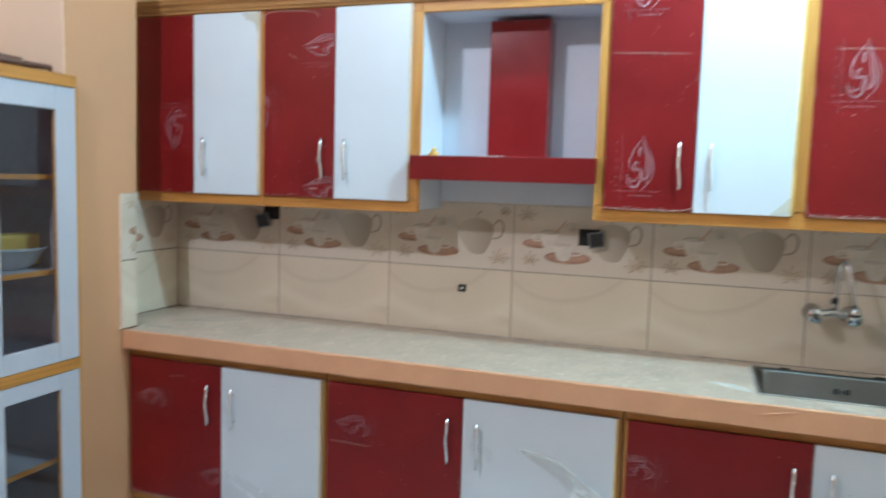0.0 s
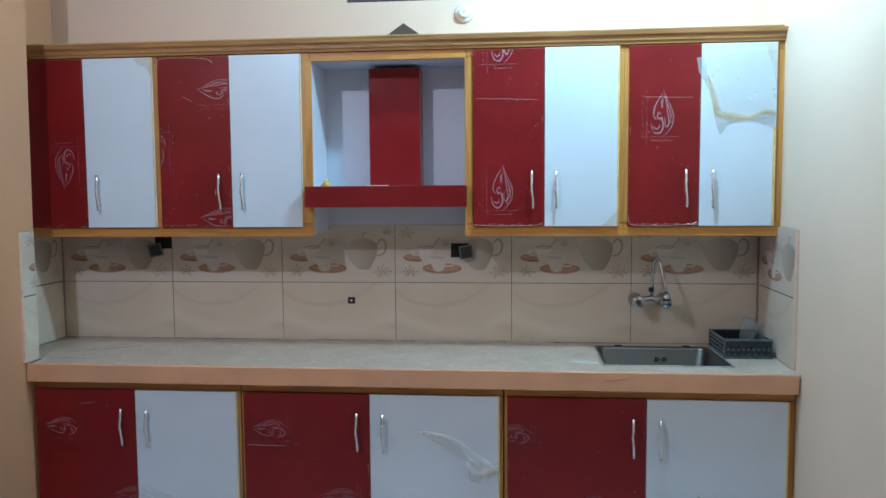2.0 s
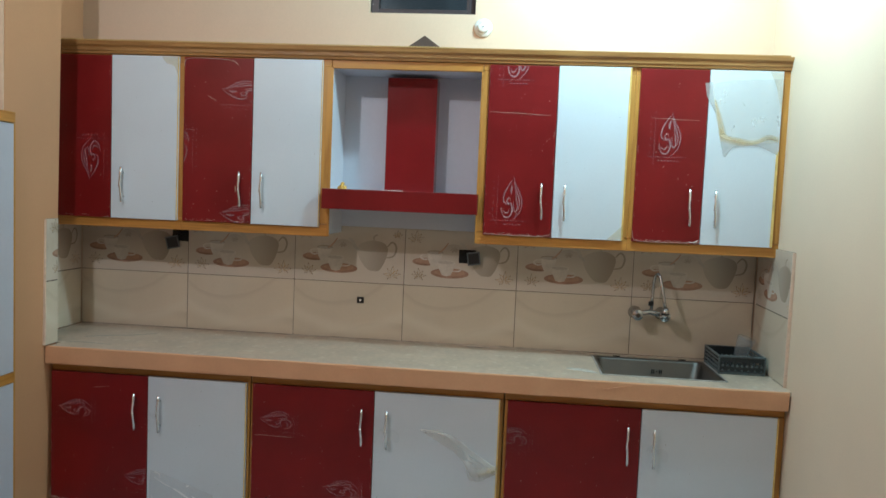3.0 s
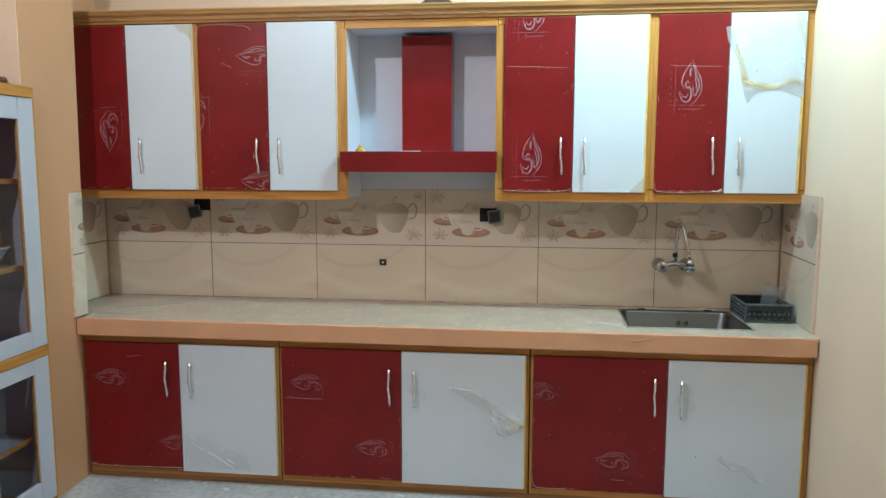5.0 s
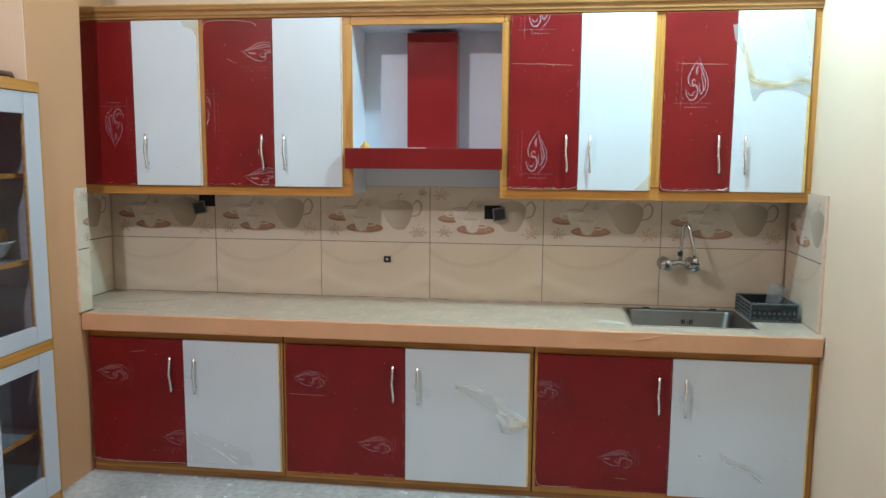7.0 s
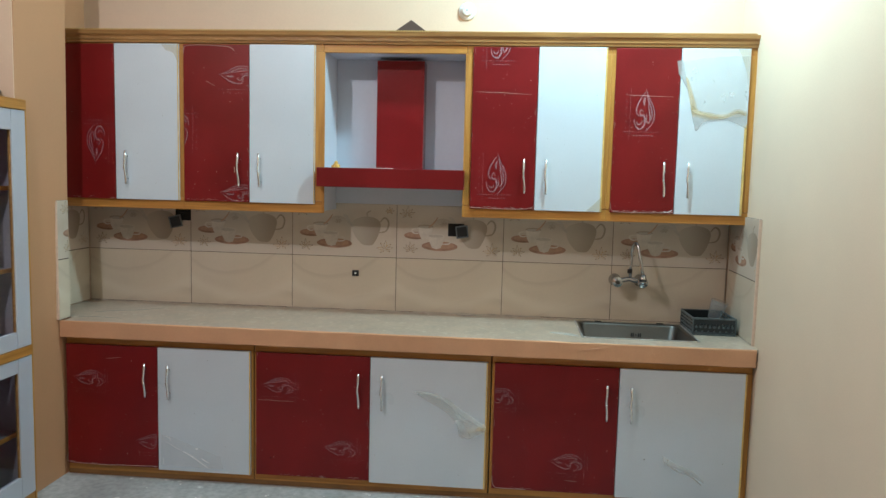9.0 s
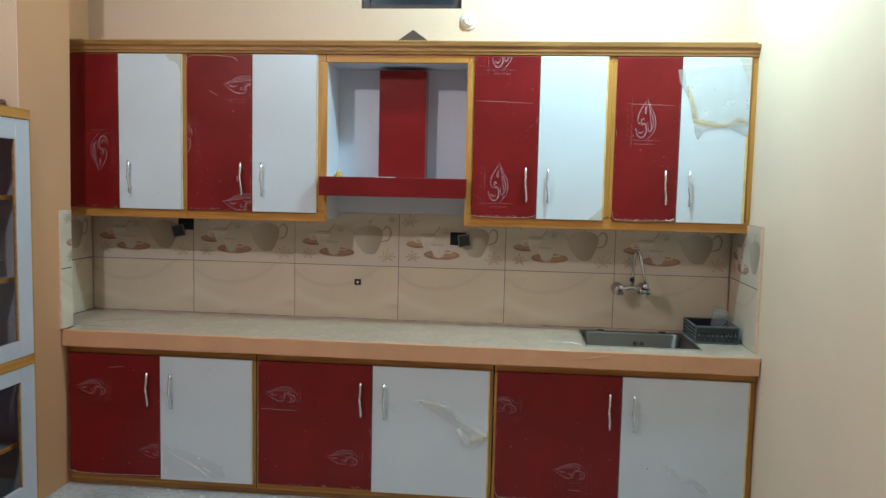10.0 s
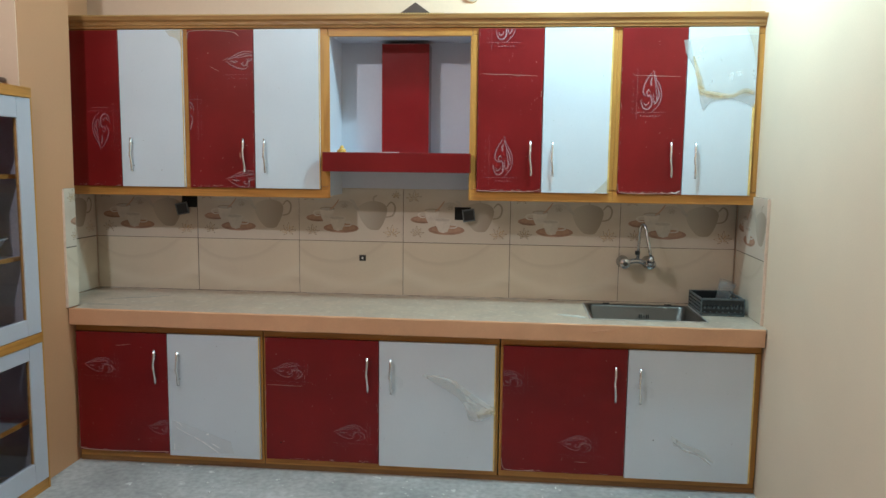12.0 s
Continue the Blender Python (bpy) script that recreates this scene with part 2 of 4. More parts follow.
def tube(bm, pts, r, sides=10, caps=True, taper=None):
    """A round tube along points."""
    pts = [Vector(p) for p in pts]
    rings, ref = [], Vector((0.13, 0.31, 0.94)).normalized()
    for i, p in enumerate(pts):
        d = (pts[min(i + 1, len(pts) - 1)] - pts[max(i - 1, 0)]).normalized()
        if abs(d.dot(ref)) > 0.95:
            ref = Vector((1, 0, 0.1)).normalized()
        u = (ref - d * ref.dot(d)).normalized()
        v = d.cross(u)
        rr = r if taper is None else r * taper[i]
        rings.append([bm.verts.new(p + (u * math.cos(a) + v * math.sin(a)) * rr) for a in [k * math.tau / sides for k in range(sides)]])
    for a, b in zip(rings, rings[1:]):
        for k in range(sides):
            bm.faces.new((a[k], a[(k + 1) % sides], b[(k + 1) % sides], b[k]))
    if caps:
        bm.faces.new(rings[0][::-1])
        bm.faces.new(rings[-1])
    return bm


def lathe(bm, prof, at=(0, 0, 0), axis="z", sides=24):
    """A turned form from (radius, height) pairs."""
    rings = []
    for r, h in prof:
        ring = []
        for k in range(sides):
            a = k * math.tau / sides
            c, s = r * math.cos(a), r * math.sin(a)
            p = {"z": (c, s, h), "y": (c, h, s), "x": (h, c, s)}[axis]
            ring.append(bm.verts.new(Vector(at) + Vector(p)))
        rings.append(ring)
    for a, b in zip(rings, rings[1:]):
        for k in range(sides):
            bm.faces.new((a[k], a[(k + 1) % sides], b[(k + 1) % sides], b[k]))
    bm.faces.new(rings[0][::-1])
    bm.faces.new(rings[-1])
    bmesh.ops.recalc_face_normals(bm, faces=bm.faces)
    return bm


# ---- setting ----
FLOORZ = -0.054
XL, XA, XR, YB = -0.405, -0.625, 3.028, -7.6     # left wall, alcove side, right wall, wall behind
YC = -0.52                                       # corner where the left wall ends
WX0, WX1, WZ0, WZ1 = 0.961, 1.521, 2.507, 2.96   # window opening

floor = solid("floor", boxed(-1.2, 3.3, -7.9, 0.3, -0.18, FLOORZ), CONCRETE, "bare grey concrete floor with white paint spots", "floor", kind="structure")
ceiling = solid("ceiling", boxed(-1.2, 3.3, -7.9, 0.3, CEIL, CEIL + 0.12), CEILING, "plain unseen ceiling in a grey that keeps bounce light low", "ceiling", kind="structure")
bm = bmesh.new()
box(bm, XA - 0.25, WX0, 0.01, 0.25, -0.08, CEIL)
box(bm, WX1, XR + 0.25, 0.01, 0.25, -0.08, CEIL)
box(bm, WX0, WX1, 0.01, 0.25, -0.08, WZ0)
box(bm, WX0, WX1, 0.01, 0.25, WZ1, CEIL)
wall_north = solid("wall_north", bm, PEACH, "peach painted plaster wall behind the kitchen", "wall", kind="structure")
wall_east = solid("wall_east", boxed(XR, XR + 0.25, YB, 0.01, -0.08, CEIL), PEACH_E, "peach painted plaster side wall, lightened in colour as the lit side", "wall", kind="structure")
bm = bmesh.new()
box(bm, XA - 0.45, XA, YC, 0.01, -0.08, CEIL)
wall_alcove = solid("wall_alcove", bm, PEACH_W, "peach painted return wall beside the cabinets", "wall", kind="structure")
RY0, RY1 = -1.76, -0.908                          # recess of the glass cabinet
bm = bmesh.new()
box(bm, XA - 0.45, XL, RY1, YC, -0.08, CEIL)
box(bm, XA - 0.45, XL, YB, RY0, -0.08, CEIL)
for v in bm.verts:
    if v.co.x > XL - 0.01:                        # the room side stands a little out of plumb
        v.co.x = XL - 0.033 + 0.0116 * (v.co.z + 0.03)
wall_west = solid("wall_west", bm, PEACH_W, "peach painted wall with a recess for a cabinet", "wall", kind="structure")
# Recess paint is lighter than its wall to brighten it; side linings are added.
bm = boxed(XA - 0.45, XL - 0.42, RY0 + 0.001, RY1 - 0.001, -0.08, CEIL)
box(bm, XL - 0.4195, XL - 0.0118, RY1 - 0.006, RY1 - 0.0005, 1.823, CEIL)
box(bm, XL - 0.4195, XL - 0.0118, RY0 + 0.0005, RY0 + 0.006, 1.823, CEIL)
wall_recess = solid("wall_recess", bm, PEACH, "recess plaster lightened in colour, with added side linings", "wall", kind="structure")
# closes the room out of view; distance and colour are set for warm fill
wall_south = solid("wall_south", boxed(-1.2, XR + 0.25, YB - 0.2, YB, -0.08, CEIL), PEACH, "unseen peach end wall, set far back and coloured for warm fill", "wall", kind="structure")

# ---- ceiling bulbs ----
def ceiling_bulb(at, group):
    t = thing("ceiling_bulb", "white bulb in a round holder under the ceiling", "lamp", (at[0], at[1], CEIL), group)
    part("holder", lathe(bmesh.new(), [(0.05, 0), (0.05, -0.015), (0.022, -0.03), (0.022, -0.06)]), WHITEPL, t, smooth=True)
    part("bulb", lathe(bmesh.new(), [(0.018, -0.06), (0.03, -0.085), (0.03, -0.10), (0.018, -0.118), (0.004, -0.124)]), BULB, t, "glowing white glass", smooth=True)
    return t


BULB = bpy.data.materials.new("glowing_bulb")
BULB.use_nodes = True
BULB.node_tree.nodes["Principled BSDF"].inputs["Emission Color"].default_value = (1, 0.95, 0.88, 1)
BULB.node_tree.nodes["Principled BSDF"].inputs["Emission Strength"].default_value = 20
ceiling_bulb(LAMP_A, "ceiling bulbs")
ceiling_bulb(LAMP_B, "ceiling bulbs")

# ---- window high in the wall ----
win = thing("window_1", "small high window with a dark metal frame and glass", "window", ((WX0 + WX1) / 2, 0.06, WZ0), kind="structure")
def at_win(bm):
    bmesh.ops.translate(bm, vec=(-(WX0 + WX1) / 2, -0.06, -WZ0), verts=bm.verts)
    return bm
FRAMEB = mat("dark_window_frame", (0.035, 0.025, 0.028), 0.45, spots=((0.5, 0.5, 0.5), 40, 0.68))
bm = bmesh.new()
box(bm, WX0 + 0.002, WX0 + 0.045, 0.04, 0.09, WZ0 + 0.002, WZ1 - 0.002, 0.003)
box(bm, WX1 - 0.05, WX1 - 0.002, 0.04, 0.09, WZ0 + 0.002, WZ1 - 0.002, 0.003)
box(bm, WX0 + 0.046, WX1 - 0.051, 0.04, 0.09, WZ0 + 0.002, WZ0 + 0.03, 0.003)
box(bm, WX0 + 0.046, WX1 - 0.051, 0.04, 0.09, WZ1 - 0.03, WZ1 - 0.002, 0.003)
part("window_frame", at_win(bm), FRAMEB, win)
part("pane", at_win(boxed(WX0 + 0.04, WX1 - 0.045, 0.06, 0.065, WZ0 + 0.025, WZ1 - 0.025)), WINGLASS, win, "bluish glass pane").visible_shadow = False
outer = mat("glowing_backdrop", (0.30, 0.36, 0.38), 0.8, var=0.2)
# weak glow added to the backdrop so the window glass reads bluish
outer.node_tree.nodes["Principled BSDF"].inputs["Emission Color"].default_value = (0.35, 0.46, 0.50, 1)
outer.node_tree.nodes["Principled BSDF"].inputs["Emission Strength"].default_value = 0.22
solid("backdrop", boxed(WX0 - 0.6, WX1 + 0.6, 0.9, 0.92, WZ0 - 0.5, CEIL), outer, "faintly glowing grey-blue backdrop added outside the window", "backdrop", kind="structure")

# ---- counter ----
SX0, SX1, SY0, SY1 = 2.215, 2.757, -0.480, -0.080   # hole for the sink
ZC = 0.770
ct = thing("countertop", "dusty marble countertop with a peach painted front edge", "countertop", (1.2, -0.3, ZC))
def at_ct(bm):
    bmesh.ops.translate(bm, vec=(-1.2, 0.3, -ZC), verts=bm.verts)
    return bm
XE = 2.998                                        # right end of the counter's front
bm = bmesh.new()
xs, ys = (XA + 0.012, XL + 0.004, SX0, SX1, XR - 0.016), (-0.604, YC + 0.004, SY0, SY1, -0.001)
grid = {(i, j): bm.verts.new((x, y, ZC)) for i, x in enumerate(xs) for j, y in enumerate(ys)}
cells = [bm.faces.new((grid[i, j], grid[i + 1, j], grid[i + 1, j + 1], grid[i, j + 1])) for i in range(4) for j in range(4) if (i, j) not in ((0, 0), (2, 2))]
grown = bmesh.ops.extrude_face_region(bm, geom=cells)["geom"]
bmesh.ops.translate(bm, vec=(0, 0, -0.02), verts=[v for v in grown if isinstance(v, bmesh.types.BMVert)])
bmesh.ops.delete(bm, geom=[v for v in bm.verts if not v.link_faces], context="VERTS")
bmesh.ops.recalc_face_normals(bm, faces=bm.faces)
part("top", at_ct(bm), STONE, ct)
bm = bmesh.new()
segs = 60
rows = []
for k in range(segs + 1):
    x = XL - 0.019 + (XE - XL + 0.019) * k / segs
    wob = 0.0022 * noise.noise(Vector((x * 6, 0, 3))) + 0.0012 * noise.noise(Vector((x * 30, 0, 9)))
    zt = ZC - 0.0015 + 0.002 * noise.noise(Vector((x * 9, 5, 0)))
    rows.append([bm.verts.new(p) for p in ((x, -0.52, 0.684), (x, -0.606 + wob, 0.684 + wob), (x, -0.6085 + wob, 0.687), (x, -0.610 - wob, zt - 0.005), (x, -0.6085, zt - 0.001), (x, -0.6045, zt + 0.001), (x, -0.52, ZC - 0.0215))])
for p, q in zip(rows, rows[1:]):
    for i in range(7):
        bm.faces.new((p[i], p[(i + 1) % 7], q[(i + 1) % 7], q[i]))
bm.faces.new(rows[0])
bm.faces.new(rows[-1][::-1])
bmesh.ops.recalc_face_normals(bm, faces=bm.faces)
part("front_edge", at_ct(bm), PEACH_D, ct, "peach painted cement edge")

# ---- base cabinets ----
def handle(parent, x, z, y, lean=0.0, long=0.175):
    """A wavy bow handle, upright."""
    bm = bmesh.new()
    bend = [(0.0, 0.004), (0.10, 0.0042), (0.24, 0.0034), (0.38, 0.001), (0.47, -0.0012), (0.54, -0.0016), (0.64, -0.0006), (0.72, 0.0006), (0.86, 0.001), (1.0, 0.0015)]
    pts = [(x + dx + lean * (q - 0.5), y - 0.022 - 0.008 * math.sin(q * math.pi), z + long * (q - 0.5)) for q, dx in bend]
    tube(bm, pts, 0.0056, 8, taper=[1.1, 1.1, 1.0, 0.95, 1.0, 1.0, 0.95, 1.0, 1.1, 1.1])
    for q, dx in (bend[4], bend[7]):
        h = z + long * (q - 0.5)
        lathe(bm, [(0.0058, h - 0.003), (0.0074, h - 0.0015), (0.0074, h + 0.0015), (0.0058, h + 0.003)], (x + dx + lean * (q - 0.5), y - 0.022 - 0.008 * math.sin(q * math.pi), 0), "z", 10)
    for zz, dx in ((-0.06, 0.0036), (0.06, 0.001)):
        tube(bm, [(x + dx, y, z + zz), (x + dx, y - 0.026, z + zz)], 0.0042, 8)
    return part("handle", bm, CHROME, parent, "wavy chrome bow handle", smooth=True)


def door(parent, x0, x1, z0, z1, yf, material, hx=None, hz=None, tilt=0.0, label="", lean=0.0):
    """A flat slab door with eased edges, its front at yf, turned by tilt degrees on its upright edge."""
    cx, cz = (x0 + x1) / 2, (z0 + z1) / 2
    w, h = (x1 - x0) / 2, (z1 - z0) / 2
    bm = boxed(-w, w, 0, 0.018, -h, h, 0.002)
    d = part("door", bm, material, parent, label)
    d.matrix_basis = pose(cx, yf, cz, 0, tilt, 0)
    if hx is not None:
        handle(d, hx - cx, hz - cz, 0, lean)
    return d


YL = -0.573                                       # front of the lower doors
BASE = [(-0.428, 0.57, -0.416, 0.069, 0.072, 0.556, 0.011, 0.132),
        (0.57, 1.765, 0.586, 1.165, 1.168, 1.748, 1.110, 1.227),
        (1.765, 3.006, 1.782, 2.380, 2.383, 2.972, 2.321, 2.437)]
RED_L, WHITE_L = "glossy red laminate door with protective film", "white laminate door"
lower_doors, upper_doors = [], []
for a, b, r0, r1, w0, w1, h0, h1 in BASE:
    c = thing("base_cabinet", "ochre wood base cabinet with a red and a white door", "cabinet", (0, 0, 0), "base cabinets under the counter")
    bm = bmesh.new()
    box(bm, a + 0.004, b - 0.002, -0.553, -0.535, 0.642, 0.686, 0.002)
    part("top_rail", bm, WOOD_X, c)
    part("bottom_rail", boxed(a + 0.004, b - 0.002, -0.5535, -0.535, -0.026, 0.025, 0.002), WOOD_X, c)
    part("stile", boxed(a + 0.004, a + 0.022, -0.556, -0.5355, 0.026, 0.641, 0.002), WOOD_Z, c)
    part("stile", boxed(b - 0.042 if b > 3 else b - 0.024, b - 0.002, -0.556, -0.5355, 0.026, 0.641, 0.002), WOOD_Z, c)
    part("carcass", boxed(a + 0.004, b - 0.002, -0.529, -0.03, FLOORZ + 0.0005, 0.56), INNER, c)
    lower_doors.append(door(c, r0, r1, 0.010, 0.642, YL, RED, h0, 0.474, label=RED_L))
    lower_doors.append(door(c, w0, w1, 0.002, 0.642, YL, WHITE, h1, 0.470, label=WHITE_L))

# ---- wall cabinets ----
YU = -0.298                                       # front of the upper doors
UP = [(-0.618, 0.0915, -0.600, -0.284, -0.281, 0.070, None, -0.218),
      (0.092, 0.844, 0.098, 0.452, 0.455, 0.804, 0.398, 0.510),
      (1.592, 2.3135, 1.622, 1.950, 1.953, 2.292, 1.893, 2.003),
      (2.314, 3.018, 2.334, 2.650, 2.653, 2.984, 2.588, 2.706)]
for i, (a, b, r0, r1, w0, w1, h0, h1) in enumerate(UP):
    c = thing("wall_cabinet", "ochre wood wall cabinet with a red and a white door", "cabinet", (0, 0, 0), "wall cabinets over the counter")
    part("bottom_rail", boxed(a, b, -0.284, -0.262, 1.333, 1.395, 0.002), WOOD_X, c)
    part("top_rail", boxed(a, b, -0.284, -0.262, 2.17, 2.205, 0.002), WOOD_X, c)
    part("stile", boxed(a, a + 0.028, -0.287, -0.2625, 1.396, 2.169, 0.002), WOOD_Z, c)
    part("stile", boxed(b - 0.042, b, -0.287, -0.2625, 1.396, 2.169, 0.002), WOOD_Z, c)
    part("carcass", boxed(a + 0.003, b - 0.003, -0.2615, -0.0015, 1.345, 2.20), INNER if i else RED, c)
    upper_doors.append(door(c, r0, r1, 1.380, 2.198, YU, RED, h0, 1.552, label=RED_L, lean=-0.004))
    upper_doors.append(door(c, w0, w1, 1.380, 2.200, YU, WHITE, h1, 1.550, label=WHITE_L))

# ---- hood niche ----
hood = thing("hood_cabinet", "open white niche with a red box hood and red chimney", "cooker hood", (0, 0, 0))
part("back_panel", boxed(0.846, 1.590, -0.004, 0.008, 1.378, 2.19), INNER, hood)
part("top_panel", boxed(0.846, 1.590, -0.262, -0.005, 2.172, 2.19), INNER, hood)
part("top_rail", boxed(0.846, 1.590, -0.284, -0.263, 2.165, 2.205, 0.002), WOOD_X, hood)
part("side_panel", boxed(0.846, 0.852, -0.280, -0.005, 1.345, 2.171), INNER, hood)
part("side_panel", boxed(1.584, 1.590, -0.280, -0.005, 1.345, 2.171), INNER, hood)
part("edge_strip", boxed(0.8425, 0.8535, -0.2875, -0.2805, 1.3345, 2.164, 0.001), WOOD_Z, hood)
part("edge_strip", boxed(1.5825, 1.5935, -0.2875, -0.2805, 1.3345, 2.164, 0.001), WOOD_Z, hood)
part("chimney", boxed(1.097, 1.352, -0.118, -0.005, 1.571, 2.152, 0.002), RED_LIFTED, hood, "glossy red boxed chimney")
part("hood_front", boxed(0.826, 1.590, -0.342, -0.324, 1.474, 1.574, 0.002), RED, hood, "glossy red hood rail")
part("hood_cheek", boxed(0.827, 0.845, -0.3235, -0.300, 1.475, 1.572), RED, hood)
part("hood_cheek", boxed(1.592, 1.574, -0.3235, -0.300, 1.475, 1.572), RED, hood)
part("hood_shelf", boxed(0.853, 1.573, -0.3235, -0.006, 1.556, 1.570), INNER, hood)

# ---- cornice ----
cor = thing("cornice", "carved ochre wood cornice with a beaded edge", "cornice", (1.2, -0.29, 2.205))
prof = [(-0.262, 2.206), (-0.296, 2.206), (-0.298, 2.216), (-0.305, 2.222), (-0.306, 2.236), (-0.318, 2.246), (-0.322, 2.262), (-0.262, 2.262)]
bm = bmesh.new()
for x, grow in ((-0.616, 0.0), (3.020, 1.0)):
    for y, z in prof:
        bm.verts.new((x, y, z))
bm.verts.ensure_lookup_table()
k = len(prof)
for i in range(k):
    bm.faces.new((bm.verts[i], bm.verts[(i + 1) % k], bm.verts[k + (i + 1) % k], bm.verts[k + i]))
bm.faces.new([bm.verts[i] for i in range(k)])
bm.faces.new([bm.verts[k + i] for i in range(k)][::-1])
bmesh.ops.recalc_face_normals(bm, faces=bm.faces)
bmesh.ops.translate(bm, vec=(-1.2, 0.29, -2.205), verts=bm.verts)
part("moulding", bm, CARVED, cor)
part("top_board", boxed(-1.816, 1.82, 0.029, 0.286, 0.0, 0.045), WOOD_X, cor)
bm = bmesh.new()
x = -0.60
while x < 3.0:
    if x > 1.45:
        break
    box(bm, x - 1.2, x - 1.2 + 0.0075, -0.0345, -0.0315, 0.0585, 0.0665)
    x += 0.0135
part("bead_strip", boxed(-1.80, 1.80, -0.0312, -0.0262, 0.0575, 0.0640, 0.001), CARVED, cor)
part("beads", bm, BEAD, cor, "row of pale carved beads")
bm = bmesh.new()
x = -0.60
while x < 1.5:
    tube(bm, [(x - 1.2 + 0.1 * s, -0.0145, 0.0235 + 0.006 * math.sin(s * math.tau)) for s in [q / 8 for q in range(9)]], 0.0046, 5, taper=[0.4, 0.8, 1, 1, 0.9, 1, 1, 0.8, 0.4])
    x += 0.115
part("carving", bm, CARVED, cor, "carved scrolls")

# ---- sink ----
def basin(x0, x1, y0, y1, z, depth):
    """An open steel bowl with rounded corners and sloping sides."""
    bm = bmesh.new()
    def ring(inset, zz, r):
        pts = []
        for cx, cy, a0 in ((x1 - inset - r, y1 - inset - r, 0), (x0 + inset + r, y1 - inset - r, 90), (x0 + inset + r, y0 + inset + r, 180), (x1 - inset - r, y0 + inset + r, 270)):
            for k in range(5):
                a = radians(a0 + k * 22.5)
                pts.append(bm.verts.new((cx + r * math.cos(a), cy + r * math.sin(a), zz)))
        return pts
    rings = [ring(-0.022, z - 0.001, 0.012), ring(-0.020, z + 0.003, 0.012), ring(-0.004, z + 0.002, 0.03), ring(0.004, z - 0.008, 0.04), ring(0.014, z - depth + 0.02, 0.05), ring(0.035, z - depth, 0.05)]
    for a, b in zip(rings, rings[1:]):
        for k in range(20):
            bm.faces.new((a[k], a[(k + 1) % 20], b[(k + 1) % 20], b[k]))
    bm.faces.new(rings[-1])
    return bm


sink = thing("sink", "stainless steel kitchen sink set into the counter", "sink", (0, 0, 0))
part("bowl", basin(SX0 + 0.008, SX1 - 0.008, SY0 + 0.008, SY1 - 0.008, ZC, 0.17), STEEL, sink, "brushed steel bowl", smooth=True)
for dx in (-0.024, -0.014, 0.0, 0.014, 0.024):
    part("overflow_slot", boxed(2.53 + dx - 0.002, 2.53 + dx + 0.002, SY1 - 0.026, SY1 - 0.020, ZC - (0.058 if dx == 0 else 0.065), ZC - (0.052 if dx == 0 else 0.045)), HOLE, sink)
part("drain", lathe(bmesh.new(), [(0.035, ZC - 0.1695), (0.035, ZC - 0.166), (0.02, ZC - 0.167), (0.004, ZC - 0.1675)], (2.49, -0.27, 0)), CHROME, sink, smooth=True)
EDGE = mat("polished_steel_edge", (0.62, 0.62, 0.62), 0.55, var=0.2, scale=20, metal=1.0, bump=0)
bm = bmesh.new()
for x0, x1, y0, y1 in ((SX0 - 0.013, SX1 + 0.013, SY0 - 0.0135, SY0 - 0.0065), (SX0 - 0.0135, SX0 - 0.0055, SY0 - 0.006, SY1 + 0.012), (SX1 + 0.0065, SX1 + 0.0135, SY0 - 0.006, SY1 + 0.012)):
    box(bm, x0, x1, y0, y1, ZC + 0.0005, ZC + 0.0045, 0.001)
part("rim", bm, EDGE, sink, "bright folded steel rim")
for hx in (2.33, 2.66):
    part("clip", boxed(hx - 0.018, hx + 0.018, SY1 + 0.006, SY1 + 0.018, ZC + 0.003, ZC + 0.007, 0.001), HOLE, sink)

# ---- tap ----
tap = thing("tap", "chrome wall mixer tap with a tall swivel spout", "tap", (0, 0, 0))
bm = tube(bmesh.new(), [(2.418, -0.062, 1.0), (2.44, -0.062, 1.003), (2.485, -0.062, 1.012), (2.53, -0.062, 1.003), (2.552, -0.062, 1.0)], 0.015, 14, taper=[1.15, 1, 0.95, 1, 1.15])
part("body", bm, TAPCHROME, tap, smooth=True)
for fx in (2.418, 2.552):
    part("flange", lathe(bmesh.new(), [(0.033, -0.001), (0.033, -0.008), (0.02, -0.02), (0.014, -0.05)], (fx, 0, 1.0), "y"), TAPCHROME, tap, smooth=True)
    part("knob", lathe(bmesh.new(), [(0.014, -0.07), (0.026, -0.082), (0.029, -0.10), (0.027, -0.118), (0.014, -0.124), (0.012, -0.128)], (fx, 0, 1.0), "y", 16), TAPCHROME, tap)
    part("knob_cap", lathe(bmesh.new(), [(0.011, -0.1285), (0.010, -0.131), (0.003, -0.132)], (fx, 0, 1.0), "y", 16), BLACK if fx > 2.5 else STEEL, tap)
pts = [(2.492, -0.062, 1.018), (2.493, -0.064, 1.09), (2.495, -0.070, 1.165), (2.498, -0.078, 1.195), (2.503, -0.088, 1.209), (2.509, -0.098, 1.212), (2.515, -0.108, 1.205), (2.520, -0.116, 1.185), (2.527, -0.130, 1.14), (2.537, -0.150, 1.08), (2.542, -0.158, 1.045)]
part("spout", tube(bmesh.new(), pts, 0.0080, 12), TAPCHROME, tap, "slim chrome swan-neck spout", smooth=True)
part("collar", lathe(bmesh.new(), [(0.013, 1.045), (0.013, 1.066)], (2.489, -0.063, 0)), BLACK, tap, "black rubber collar")
part("nozzle", lathe(bmesh.new(), [(0.016, 1.0), (0.018, 1.01), (0.018, 1.03), (0.012, 1.05)], (2.543, -0.160, 0)), TAPCHROME, tap, smooth=True)
